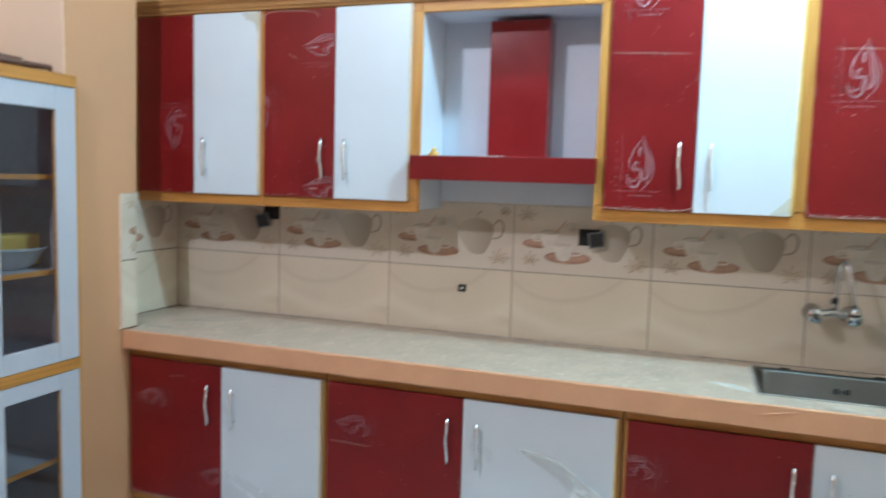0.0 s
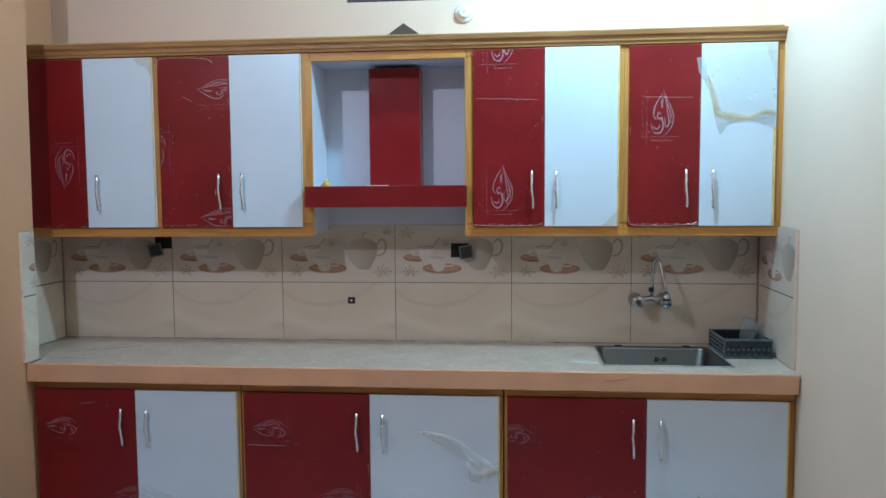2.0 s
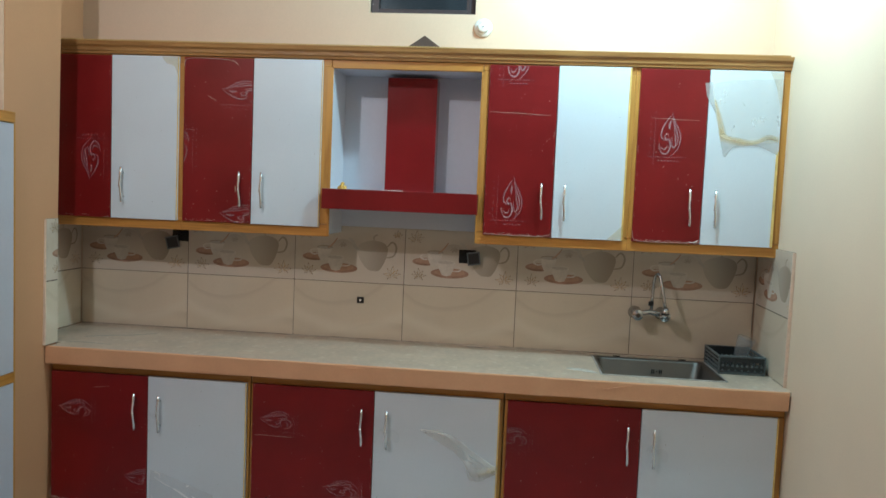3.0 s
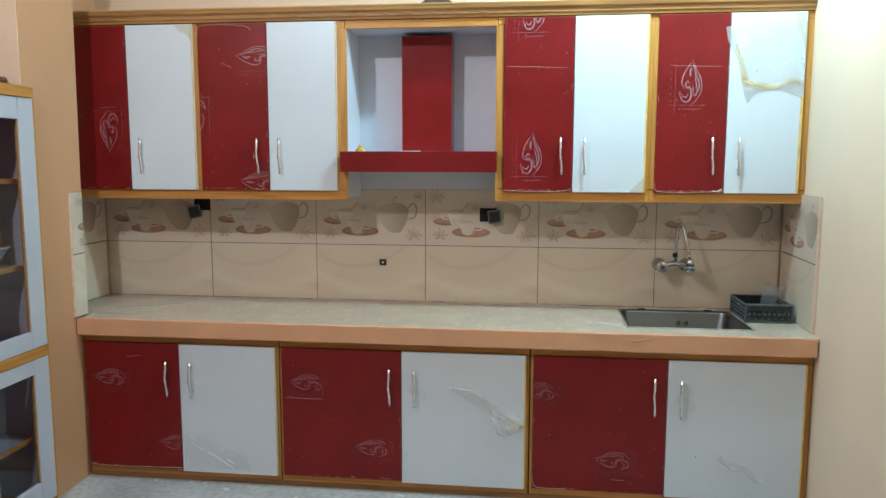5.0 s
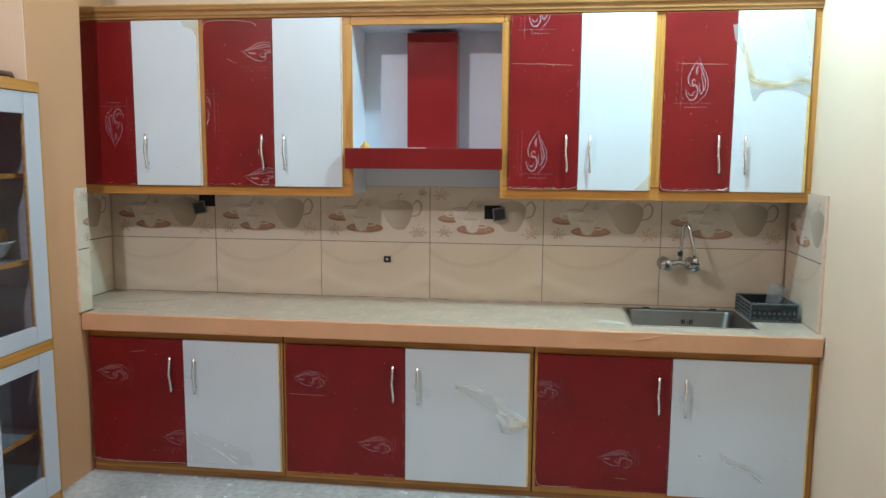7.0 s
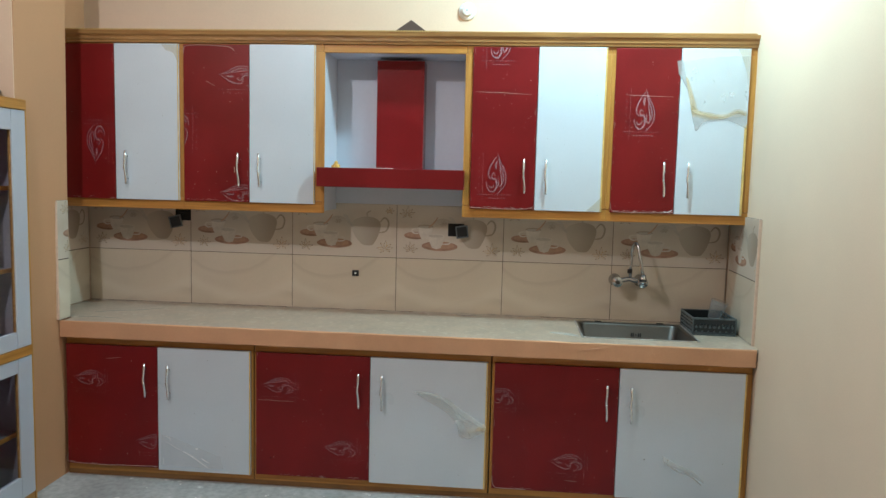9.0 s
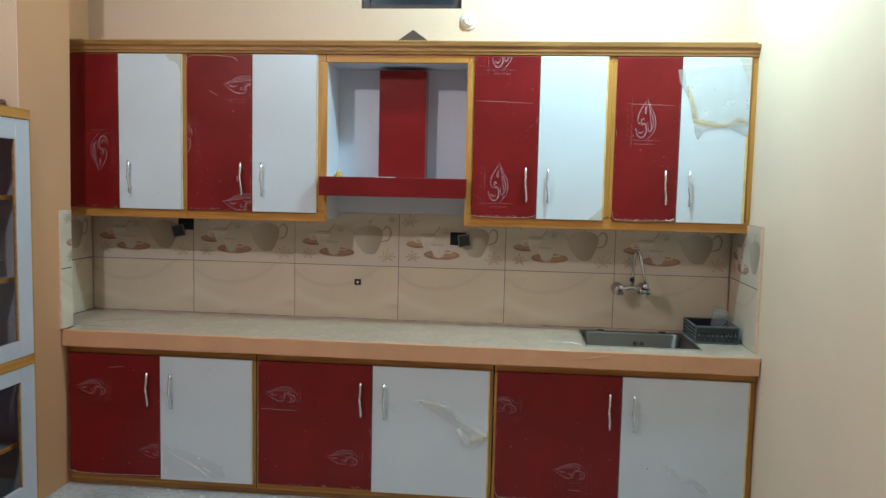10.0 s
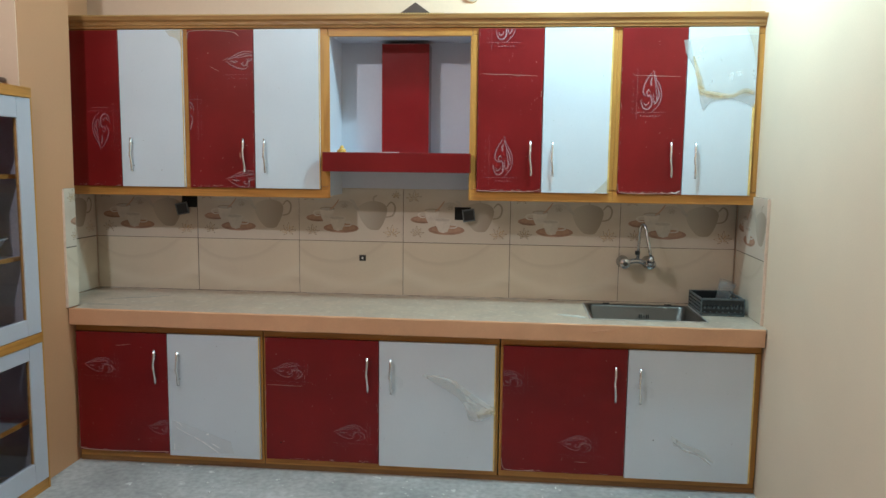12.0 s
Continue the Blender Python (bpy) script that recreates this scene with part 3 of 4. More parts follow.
part("nozzle_band", lathe(bmesh.new(), [(0.0195, 1.014), (0.0195, 1.024)], (2.543, -0.160, 0)), BLACK, tap)

# ---- basket beside the sink ----
BX, BY, BZ = 2.879, -0.197, ZC + 0.001
bas = thing("basket", "dark teal slotted plastic basket beside the sink", "basket", (BX, BY, BZ))
part("base", boxed(-0.122, 0.122, -0.122, 0.135, 0.0, 0.006, 0.002), TEAL, bas)
for y, out in ((-0.122, -1), (0.135, 1)):
    bm = bmesh.new()
    for zz in (0.018, 0.064):
        box(bm, -0.122, 0.122, y - 0.0025, y + 0.0025, zz, zz + (0.026 if zz < 0.03 else 0.024), 0.001)
    for k in range(13):
        x = -0.114 + k * 0.019
        box(bm, x - 0.0062, x + 0.0062, y - 0.0022, y + 0.0022, 0.042, 0.066)
    end = part("side", bm, TEAL, bas)
    bm = bmesh.new()
    box(bm, -0.127, 0.127, y - 0.005, y + 0.005, 0.088, 0.098, 0.002)
    box(bm, -0.126, 0.126, y - 0.004, y + 0.004, 0.0, 0.010, 0.002)
    for x in (-0.124, 0.124):
        box(bm, x - 0.004, x + 0.004, y - 0.0045, y + 0.0045, 0.008, 0.090, 0.002)
    part("rim", bm, TEAL_L, end, "paler teal rim")
    for z, n, r in ((0.022, 7, 0.0055), (0.047, 9, 0.0068)):
        for k in range(n):
            part("stud", lathe(bmesh.new(), [(r, 0), (r, 0.004), (r * 0.5, 0.0055), (0.0005, 0.006)], (-0.105 + k * 0.21 / (n - 1), y - 0.0085, z), "y", 8), TEAL_L, end)
for side in (-1, 1):
    x = 0.123 * side
    bm = bmesh.new()
    box(bm, x - 0.004, x + 0.004, -0.117, 0.130, 0.084, 0.0965, 0.002)
    for zz in (0.010, 0.030, 0.050, 0.070):
        box(bm, x - 0.0025, x + 0.0025, -0.117, 0.130, zz - 0.0045, zz + 0.0045)
    for k in range(3):
        yy = -0.02 + k * 0.05
        box(bm, x - 0.002, x + 0.002, yy - 0.003, yy + 0.003, 0.010, 0.086)
    part("side", bm, TEAL_L, bas)


part("back", boxed(-0.121, 0.121, 0.1285, 0.1320, 0.004, 0.094, 0.001), TEAL, bas)
bas.scale = (0.85, 1.0, 0.92)


def clear(name, colour, alpha, rough=0.3):
    m = mat(name, colour, rough, var=0.15, scale=14, bump=0.04)
    m.node_tree.nodes["Principled BSDF"].inputs["Alpha"].default_value = alpha
    return m


TUMBLER = clear("cloudy_glass", (0.40, 0.40, 0.40), 0.18, 0.15)
tm = lathe(bmesh.new(), [(0.028, 0.0), (0.046, 0.135), (0.043, 0.135), (0.026, 0.006)], sides=20)
tumb = solid("tumbler", tm, TUMBLER, "cloudy clear tumbler leaning in the basket", "glass", smooth=True)
tumb.matrix_world = pose(2.915, -0.125, ZC + 0.022, 6, 16, 0)

# ---- open electric boxes in the tiles ----
def switch_box(hole, plate, size, turn, label):
    t = thing("switch_box", label, "switch box", (hole[0], -0.001, hole[1]), "electric boxes in the tiles")
    dx, dz = plate[0] - hole[0], plate[1] - hole[1]
    # no hole is cut; a black plate gives the recess its dark
    part("recess", boxed(-0.045, 0.045, -0.001, 0.0005, -0.036, 0.036), HOLE, t, "flat black plate standing in for the dark of the recess")
    bm = bmesh.new()
    h = size / 2
    box(bm, -h, h, -0.006, 0.006, h - 0.006, h, 0.001)
    box(bm, -h, h, -0.006, 0.006, -h, -h + 0.006, 0.001)
    box(bm, -h, -h + 0.006, -0.0055, 0.0055, -h, h, 0.001)
    box(bm, h - 0.006, h, -0.0055, 0.0055, -h, h, 0.001)
    f = part("frame", bm, GREYPL, t, "tilted grey metal frame")
    f.matrix_basis = pose(dx, -0.028, dz, 6, turn, 12)
    p = part("plate", boxed(-h + 0.006, h - 0.006, -0.003, 0.003, -h + 0.006, h - 0.006), BLACK, t)
    p.matrix_basis = f.matrix_basis.copy()
    for k in range(3):
        part("wire", tube(bmesh.new(), [(dx * 0.3 + k * 0.012, 0, 0.01), (dx * 0.5 + k * 0.01, -0.02, 0.015 - 0.01 * k), (dx, -0.02, dz)], 0.0018, 6), BLACK, t)
    return t


switch_box((-0.045, 1.290), (-0.078, 1.248), 0.068, -12, "black switch box hanging loose on its wires")
switch_box((1.535, 1.245), (1.570, 1.238), 0.068, -8, "black switch box tilted out of the tiles")
sb = thing("outlet_box", "small square black outlet box set in the tiles", "outlet box", (0.968, -0.001, 0.983))
part("plate", boxed(-0.019, 0.019, -0.004, 0.0, -0.017, 0.017, 0.002), BLACK, sb)
part("screw", lathe(bmesh.new(), [(0.006, -0.004), (0.006, -0.007), (0.003, -0.008)], axis="y", sides=10), WHITEPL, sb, "pale screw")

# ---- on the upper wall and on top of the cabinets ----
rose = thing("lamp_holder", "round white plastic lamp holder on the wall", "lamp holder", (1.565, 0.0095, 2.438))
part("base", lathe(bmesh.new(), [(0.048, 0), (0.048, -0.008), (0.043, -0.014), (0.034, -0.016)], axis="y"), WHITEPL, rose, smooth=True)
part("cap", lathe(bmesh.new(), [(0.030, -0.016), (0.028, -0.034), (0.022, -0.038), (0.004, -0.039)], axis="y"), WHITEPL, rose, smooth=True)
part("hole", lathe(bmesh.new(), [(0.004, -0.0392), (0.004, -0.0405)], axis="y", sides=8), GREYPL, rose)
BROWN = mat("brown_board", (0.085, 0.052, 0.04), 0.85, var=0.2)
bm = bmesh.new()
vs = [bm.verts.new(p) for p in ((-0.098, 0, 0), (0.098, -0.005, 0), (0.09, 0.13, 0), (-0.07, 0.13, 0), (0.0, 0.012, 0.071), (0.02, 0.10, 0.055))]
for f in ((0, 1, 4), (1, 2, 5, 4), (2, 3, 5), (3, 0, 4, 5), (3, 2, 1, 0)):
    bm.faces.new([vs[i] for i in f])
bmesh.ops.recalc_face_normals(bm, faces=bm.faces)
fold = solid("folded_board", bm, BROWN, "brown folded cardboard peak on top of the cabinets", "cardboard")
fold.location = (1.296, -0.285, 2.2625)

YEL = mat("yellow_wrapper", (0.72, 0.46, 0.10), 0.5, var=0.3, scale=60)
bm = bmesh.new()
for dx, dy, dz, r in ((0, 0, 0.012, 0.013), (0.014, 0.004, 0.010, 0.011), (-0.014, 0.0, 0.008, 0.009), (0.004, 0.0, 0.028, 0.010), (0.002, -0.008, 0.018, 0.009)):
    vs = bmesh.ops.create_icosphere(bm, subdivisions=2, radius=r)["verts"]
    for v in vs:
        v.co *= 1 + 0.22 * noise.noise(v.co * 160 + Vector((dx, dy, dz)) * 90)
    bmesh.ops.translate(bm, vec=(dx, dy, dz), verts=vs)
wr = solid("wrapper", bm, YEL, "small crumpled yellow wrapper on the hood shelf", "wrapper")
wr.location = (0.916, -0.300, 1.571)
stick = solid("strip", boxed(-0.05, 0.05, -0.008, 0.008, 0, 0.006, 0.001), WHITEPL, "small flat white strip on the hood shelf", "strip")
stick.matrix_world = pose(1.172, -0.312, 1.5705, 0, 0, 3)
key_door = upper_doors[2]
part("key", boxed(0.100, 0.103, -0.010, 0.0, -0.238 - 0.015, -0.238 + 0.015), CHROME, key_door, "small key in the lock")

# ---- glass cabinet in the left wall ----
GX = -0.380
gc = thing("glass_cabinet", "white glass-door cabinet with ochre wood edges in the wall", "cabinet", (0, 0, 0))
GY0, GY1, GM = -1.79, -0.892, -1.341
part("base", boxed(XL - 0.03, GX - 0.004, GY0, GY1 - 0.004, FLOORZ + 0.0005, 0.0, 0.002), WOOD_Y, gc, "ochre wood base strip")
part("top", boxed(XL - 0.40, XL - 0.001, GY0 + 0.025, RY1 - 0.002, 1.793, 1.822), WOOD_Y, gc)
part("top_strip", boxed(XL + 0.001, GX + 0.006, GY0, GY1, 1.793, 1.840, 0.003), WOOD_Y, gc, "ochre wood top strip")
part("side_strip", boxed(XL - 0.03, GX - 0.002, GY1 - 0.0025, GY1 + 0.011, FLOORZ + 0.001, 1.792, 0.002), WOOD_Z, gc, "ochre wood side strip")
part("middle_strip", boxed(XL + 0.001, GX + 0.003, GY0, GY1, 0.666, 0.710, 0.002), WOOD_Y, gc, "ochre wood strip between the doors")
part("inside", boxed(XL - 0.415, XL - 0.395, RY0 + 0.003, RY1 - 0.003, 0.0, 1.80), DARKIN, gc, "dark back board")
part("inside_side", boxed(XL - 0.394, XL - 0.012, RY1 - 0.016, RY1 - 0.003, 0.0, 1.80), DARKIN, gc)
part("inside_side", boxed(XL - 0.394, XL - 0.012, RY0 + 0.003, RY0 + 0.016, 0.0, 1.80), DARKIN, gc)
for z in (0.30, 0.69, 1.075, 1.45):
    sh = part("shelf", boxed(XL - 0.394, XL - 0.04, RY0 + 0.017, RY1 - 0.017, z - 0.018, z - 0.002), DARKIN, gc)
    part("shelf_edge", boxed(XL - 0.0395, XL - 0.03, RY0 + 0.017, RY1 - 0.017, z - 0.020, z, 0.001), WOOD_Y, sh, "ochre wood edge")
for a, b in ((GM + 0.002, GY1 - 0.003), (GY0 + 0.003, GM - 0.002)):
    for z0, z1, lo, hi in ((0.002, 0.664, 0.103, 0.598), (0.712, 1.791, 0.788, 1.700)):
        d = part("door", bmesh.new(), PAINTW, gc, "white painted frame door with glass")
        bm = bmesh.new()
        s = 0.095
        x0, x1 = XL + 0.003, GX
        box(bm, x0, x1, a, a + s, z0, z1, 0.003)
        box(bm, x0, x1, b - s, b, z0, z1, 0.003)
        box(bm, x0, x1 - 0.0006, a + s + 0.0005, b - s - 0.0005, z0, lo, 0.003)
        box(bm, x0, x1 - 0.0006, a + s + 0.0005, b - s - 0.0005, hi, z1, 0.003)
        bm.to_mesh(d.data)
        bm.free()
        e = 0.0045
        part("beading", boxed(x0 + 0.004, x1 - 0.006, a + s + 0.001, a + s + e, lo + 0.001, hi - 0.001), CARVED, d, "thin wood glazing bead")
        part("beading", boxed(x0 + 0.004, x1 - 0.006, b - s - e, b - s - 0.001, lo + 0.001, hi - 0.001), CARVED, d, "thin wood glazing bead")
        part("pane", boxed(x0 + 0.006, x0 + 0.010, a + s + e + 0.001, b - s - e - 0.001, lo + 0.001, hi - 0.001), GLASS, d, "dark reflecting glass").visible_shadow = False

bowl = thing("bowl", "pale grey lattice bowl on a cabinet shelf", "bowl", (-0.60, -1.035, 1.074))
BOWLM = mat("pale_grey_plastic", (0.42, 0.45, 0.48), 0.4)
part("shell", lathe(bmesh.new(), [(0.07, 0.0), (0.10, 0.02), (0.135, 0.075), (0.142, 0.082), (0.130, 0.078), (0.095, 0.028), (0.06, 0.01)], sides=32), BOWLM, bowl, smooth=True)
part("rim", tube(bmesh.new(), [(0.14 * math.cos(a), 0.14 * math.sin(a), 0.082) for a in [k * math.tau / 32 for k in range(33)]], 0.006, 6), BOWLM, bowl, smooth=True)
YTUB = mat("yellow_ribbed_plastic", (0.60, 0.42, 0.10), 0.5)
bm = boxed(-0.05, 0.05, -0.10, 0.10, 0.0, 0.125, 0.012)
for k in range(13):
    tube(bm, [(0.051, -0.088 + k * 0.0147, 0.012), (0.051, -0.088 + k * 0.0147, 0.115)], 0.004, 6)
ytub = solid("sponge_pack", bm, YTUB, "yellow ribbed pack standing in a bowl", "pack")
ytub.location = (-0.585, -1.03, 1.087)
tray = thing("tray", "dark brown oval tray on top of the glass cabinet", "tray", (-0.575, -1.075, 1.850))
tray.rotation_euler = (0, radians(12), 0)
TRAYM = mat("dark_brown_wood", (0.09, 0.045, 0.03), 0.45, var=0.25, scale=10)
part("rim", tube(bmesh.new(), [(0.13 * math.cos(a), 0.20 * math.sin(a), 0.040) for a in [k * math.tau / 40 for k in range(41)]], 0.012, 8), TRAYM, tray, smooth=True)
part("bottom", lathe(bmesh.new(), [(0.11, 0.0), (0.125, 0.035), (0.115, 0.035), (0.10, 0.008)], sides=32), TRAYM, tray, smooth=True)

# ---- prints, films and glue on the doors ----
PRINT = clear("pale_film_print", (0.62, 0.44, 0.49), 0.33, 0.5)
# same print made fainter for the doors that get less light
DIMPRINT = clear("dim_film_print", (0.60, 0.42, 0.50), 0.26, 0.5)
FILM = clear("loose_clear_film", (0.72, 0.72, 0.68), 0.30, 0.25)
FLAP = clear("folded_film", (0.56, 0.56, 0.55), 0.42, 0.4)
STAIN = clear("yellow_glue_stain", (0.72, 0.52, 0.20), 0.26, 0.5)
FAINT = clear("faint_glue_stain", (0.70, 0.55, 0.25), 0.28, 0.5)
SHINY = clear("shiny_film", (0.8, 0.82, 0.84), 0.14, 0.06)
CURL = mat("pale_film_edge", (0.48, 0.33, 0.28), 0.4, var=0.2, scale=20)


def smooth_line(pts, n=6):
    """More points along a soft curve through pts."""
    out = []
    p = [pts[0], *pts, pts[-1]]
    for i in range(1, len(p) - 2):
        for k in range(n):
            s = k / n
            out.append(tuple(0.5 * ((2 * b) + (c - a) * s + (2 * a - 5 * b + 4 * c - d) * s * s + (3 * b - a - 3 * c + d) * s ** 3) for a, b, c, d in zip(p[i - 1], p[i], p[i + 1], p[i + 2])))
    out.append(tuple(pts[-1]))
    return out


def ribbon(bm, pts, w, y=0.0, ends=0.25):
    """A flat brush stroke in the xz plane, thinner at its ends."""
    row, n = [], len(pts)
    for i, p in enumerate(pts):
        a, b = pts[max(i - 1, 0)], pts[min(i + 1, n - 1)]
        dx, dz = b[0] - a[0], b[1] - a[1]
        d = math.hypot(dx, dz) or 1
        s = i / (n - 1)
        ww = w / 2 * (ends + (1 - ends) * math.sin(math.pi * min(1, max(0, s))) ** 0.6)
        row.append((bm.verts.new((p[0] - dz / d * ww, y, p[1] + dx / d * ww)), bm.verts.new((p[0] + dz / d * ww, y, p[1] - dx / d * ww))))
    for (a, b), (c, d) in zip(row, row[1:]):
        bm.faces.new((a, b, d, c))
    return bm


FLAME = [(0.007, [(0.002, 0.105), (0.020, 0.062), (0.044, 0.022), (0.054, -0.018), (0.044, -0.062), (0.003, -0.104)]),
         (0.009, [(0.006, 0.082), (0.018, 0.045), (0.034, 0.012), (0.041, -0.020), (0.036, -0.050)]),
         (0.009, [(-0.002, 0.090), (-0.030, 0.052), (-0.046, 0.018), (-0.047, -0.012), (-0.030, -0.030)]),
         (0.014, [(-0.001, 0.066), (-0.007, 0.046), (-0.005, 0.024)]),
         (0.009, [(0.016, 0.035), (0.024, -0.004), (0.031, -0.044), (0.020, -0.062), (0.011, -0.048), (0.009, -0.012)]),
         (0.011, [(-0.008, -0.008), (-0.018, 0.004), (-0.028, -0.008), (-0.022, -0.026), (-0.008, -0.022), (0.000, -0.042), (-0.001, -0.070), (-0.018, -0.090), (-0.042, -0.086), (-0.056, -0.062), (-0.058, -0.042)]),
         (0.008, [(-0.046, -0.056), (-0.036, -0.069), (-0.021, -0.067), (-0.014, -0.050)])]


def film_print(d, cx, cz, half, turn=0, flip=1, lines=True, ink=None, size=1.0):
    """A flame-shaped print on a door's film, with thin guide lines and bars, cut at the door's edges."""
    bm = bmesh.new()
    for w, st in FLAME:
        ribbon(bm, smooth_line(st, 5), w * 0.85)
    if lines:
        ribbon(bm, [(-0.115, -0.106), (0.085, -0.106)], 0.0015, ends=1)
        ribbon(bm, [(-0.083, -0.145), (-0.083, 0.11)], 0.0013, ends=1)
        for k in range(6):
            ribbon(bm, [(-0.045 + k * 0.017, -0.124), (-0.036 + k * 0.017, -0.124)], 0.0042, ends=1)
            ribbon(bm, [(-0.105, -0.09 + k * 0.033), (-0.105, -0.083 + k * 0.033)], 0.0040, ends=1)
    bmesh.ops.scale(bm, vec=(flip * size * 0.87, 1, size), verts=bm.verts)
    bmesh.ops.rotate(bm, cent=(0, 0, 0), matrix=Matrix.Rotation(radians(-turn), 3, "Y"), verts=bm.verts)
    c = d.location
    bmesh.ops.translate(bm, vec=(cx - c.x, -0.0008, cz - c.z), verts=bm.verts)
    w, h = half
    for co, no in (((w - 0.003, 0, 0), (1, 0, 0)), ((-w + 0.003, 0, 0), (-1, 0, 0)), ((0, 0, h - 0.003), (0, 0, 1)), ((0, 0, -h + 0.003), (0, 0, -1))):
        bmesh.ops.bisect_plane(bm, geom=bm.verts[:] + bm.edges[:] + bm.faces[:], plane_co=co, plane_no=no, clear_outer=True)
    for f in bm.faces:
        f.normal_update()
        if f.normal.y > 0:
            f.normal_flip()
    return part("film_print", bm, ink or PRINT, d, "pale flame-shaped print")


def half_of(d):
    xs, zs = [v.co.x for v in d.data.vertices], [v.co.z for v in d.data.vertices]
    return max(xs), max(zs)


U1, U2, U3, U4, U5, U6, U7, U8 = upper_doors
L1, L2, L3, L4, L5, L6 = lower_doors
for d, x, z, turn, flip in ((U7, 2.486, 1.893, 0, 1), (U5, 1.757, 1.560, 0, 1), (U5, 1.760, 2.235, 0, 1), (U3, 0.395, 2.040, 90, 1), (U3, 0.395, 1.425, 90, 1), (U3, 0.075, 1.735, 180, 1),
                            (U1, -0.392, 1.672, 180, 1), (L1, -0.295, 0.470, 90, 1), (L1, 0.035, 0.148, 90, 1), (L3, 0.702, 0.478, 90, 1), (L3, 1.020, 0.170, 90, 1), (L5, 1.800, 0.480, 90, 1), (L5, 2.145, 0.166, 90, 1)):
    film_print(d, x, z, half_of(d), turn, flip, True, DIMPRINT if z < 0.7 or d is U1 else PRINT, 0.82 if z < 0.7 else 1.0)


def sheet(d, name, upper, lower, material, lift, label="", n=5, rough=0.5, seed=0):
    """A loose piece of film: a rippled skin between two edge lines, standing off the door by up to lift."""
    c = d.location
    up, lo = smooth_line(upper, n), smooth_line(lower, n)
    m = min(len(up), len(lo))
    bm = bmesh.new()
    rows = []
    for i in range(m):
        a, b = up[i], lo[i]
        r = []
        for k in range(7):
            s = k / 6
            x, z = a[0] + (b[0] - a[0]) * s - c.x, a[1] + (b[1] - a[1]) * s - c.z
            y = -0.0012 - lift * (0.35 * s + 0.3 * math.sin(math.pi * s) + rough * abs(noise.noise(Vector((x * 22, seed, z * 22)))))
            r.append(bm.verts.new((x, y, z)))
        rows.append(r)
    for a, b in zip(rows, rows[1:]):
        for k in range(6):
            bm.faces.new((a[k], a[k + 1], b[k + 1], b[k]))
    return part(name, bm, material, d, label, smooth=True)


sheet(U8, "film", [(2.662, 2.135), (2.75, 2.15), (2.86, 2.16), (2.975, 2.165)], [(2.706, 1.915), (2.78, 1.872), (2.88, 1.860), (2.978, 1.874)], FILM, 0.006, "half-peeled clear protective film", 8)
sheet(U8, "film_flap", [(2.700, 1.935), (2.722, 1.890), (2.80, 1.872), (2.88, 1.866), (2.94, 1.890), (2.979, 1.878)], [(2.712, 1.88), (2.736, 1.797), (2.765, 1.832), (2.80, 1.850), (2.89, 1.850), (2.979, 1.812)], FLAP, 0.006, "folded edge of peeling film", 6, 0.5, 2)
sheet(U8, "film_corner", [(2.630, 2.138), (2.662, 2.142)], [(2.640, 2.075), (2.690, 1.99)], FLAP, 0.006, "", 8, 0.5, 3)
for wide in (1.0, 0.55):
    sheet(U8, "glue_stain", [(2.700, 1.89 + 0.05 * wide), (2.74, 1.886 + 0.016 * wide), (2.80, 1.872 + 0.018 * wide), (2.87, 1.866 + 0.014 * wide), (2.93, 1.888 + 0.020 * wide), (2.979, 1.880 + 0.015 * wide)],
          [(2.716, 1.89 - 0.02 * wide), (2.74, 1.886 - 0.022 * wide), (2.80, 1.872 - 0.020 * wide), (2.87, 1.866 - 0.008 * wide), (2.93, 1.888 - 0.008 * wide), (2.979, 1.880 - 0.008 * wide)], STAIN, 0.008, "", 6, 0.4, 4)
    sheet(U8, "glue_stain", [(2.676 - 0.004 * wide, 2.06), (2.695 - 0.006 * wide, 1.98), (2.716 - 0.004 * wide, 1.90)], [(2.680 + 0.004 * wide, 2.06), (2.702 + 0.014 * wide, 1.98), (2.722 + 0.020 * wide, 1.90)], STAIN, 0.008, "", 8, 0.4, 11)
sheet(U8, "glue_stain", [(2.92, 2.197), (2.95, 2.197), (2.983, 2.197)], [(2.955, 2.13), (2.972, 2.05), (2.983, 1.98)], STAIN, 0.0005, "", 8)
sheet(U2, "glue_stain", [(-0.02, 2.195), (0.03, 2.197), (0.068, 2.197)], [(0.005, 2.165), (0.045, 2.15), (0.068, 2.10)], FAINT, 0.0005, "", 6)
sheet(U6, "film_corner", [(2.215, 1.384), (2.255, 1.42), (2.290, 1.46)], [(2.225, 1.382), (2.262, 1.384), (2.291, 1.384)], FAINT, 0.006, "", 6)
sheet(L4, "film", [(1.386, 0.484), (1.47, 0.478), (1.55, 0.452), (1.64, 0.385), (1.70, 0.350), (1.746, 0.326)], [(1.387, 0.478), (1.47, 0.430), (1.55, 0.385), (1.60, 0.33), (1.63, 0.258), (1.746, 0.300)], FILM, 0.012, "wrinkled loose protective film", 5, 0.9, 5)
sheet(L4, "film_fold", [(1.40, 0.486), (1.47, 0.481), (1.55, 0.456), (1.64, 0.390), (1.70, 0.355), (1.746, 0.330)], [(1.40, 0.478), (1.47, 0.470), (1.55, 0.443), (1.64, 0.376), (1.70, 0.342), (1.746, 0.320)], SHINY, 0.020, "shiny fold", 5, 0.5, 6)
sheet(L4, "glue_stain", [(1.675, 0.300), (1.70, 0.308), (1.746, 0.330)], [(1.68, 0.285), (1.70, 0.290), (1.746, 0.300)], STAIN, 0.020, "", 6, 0.5, 13)
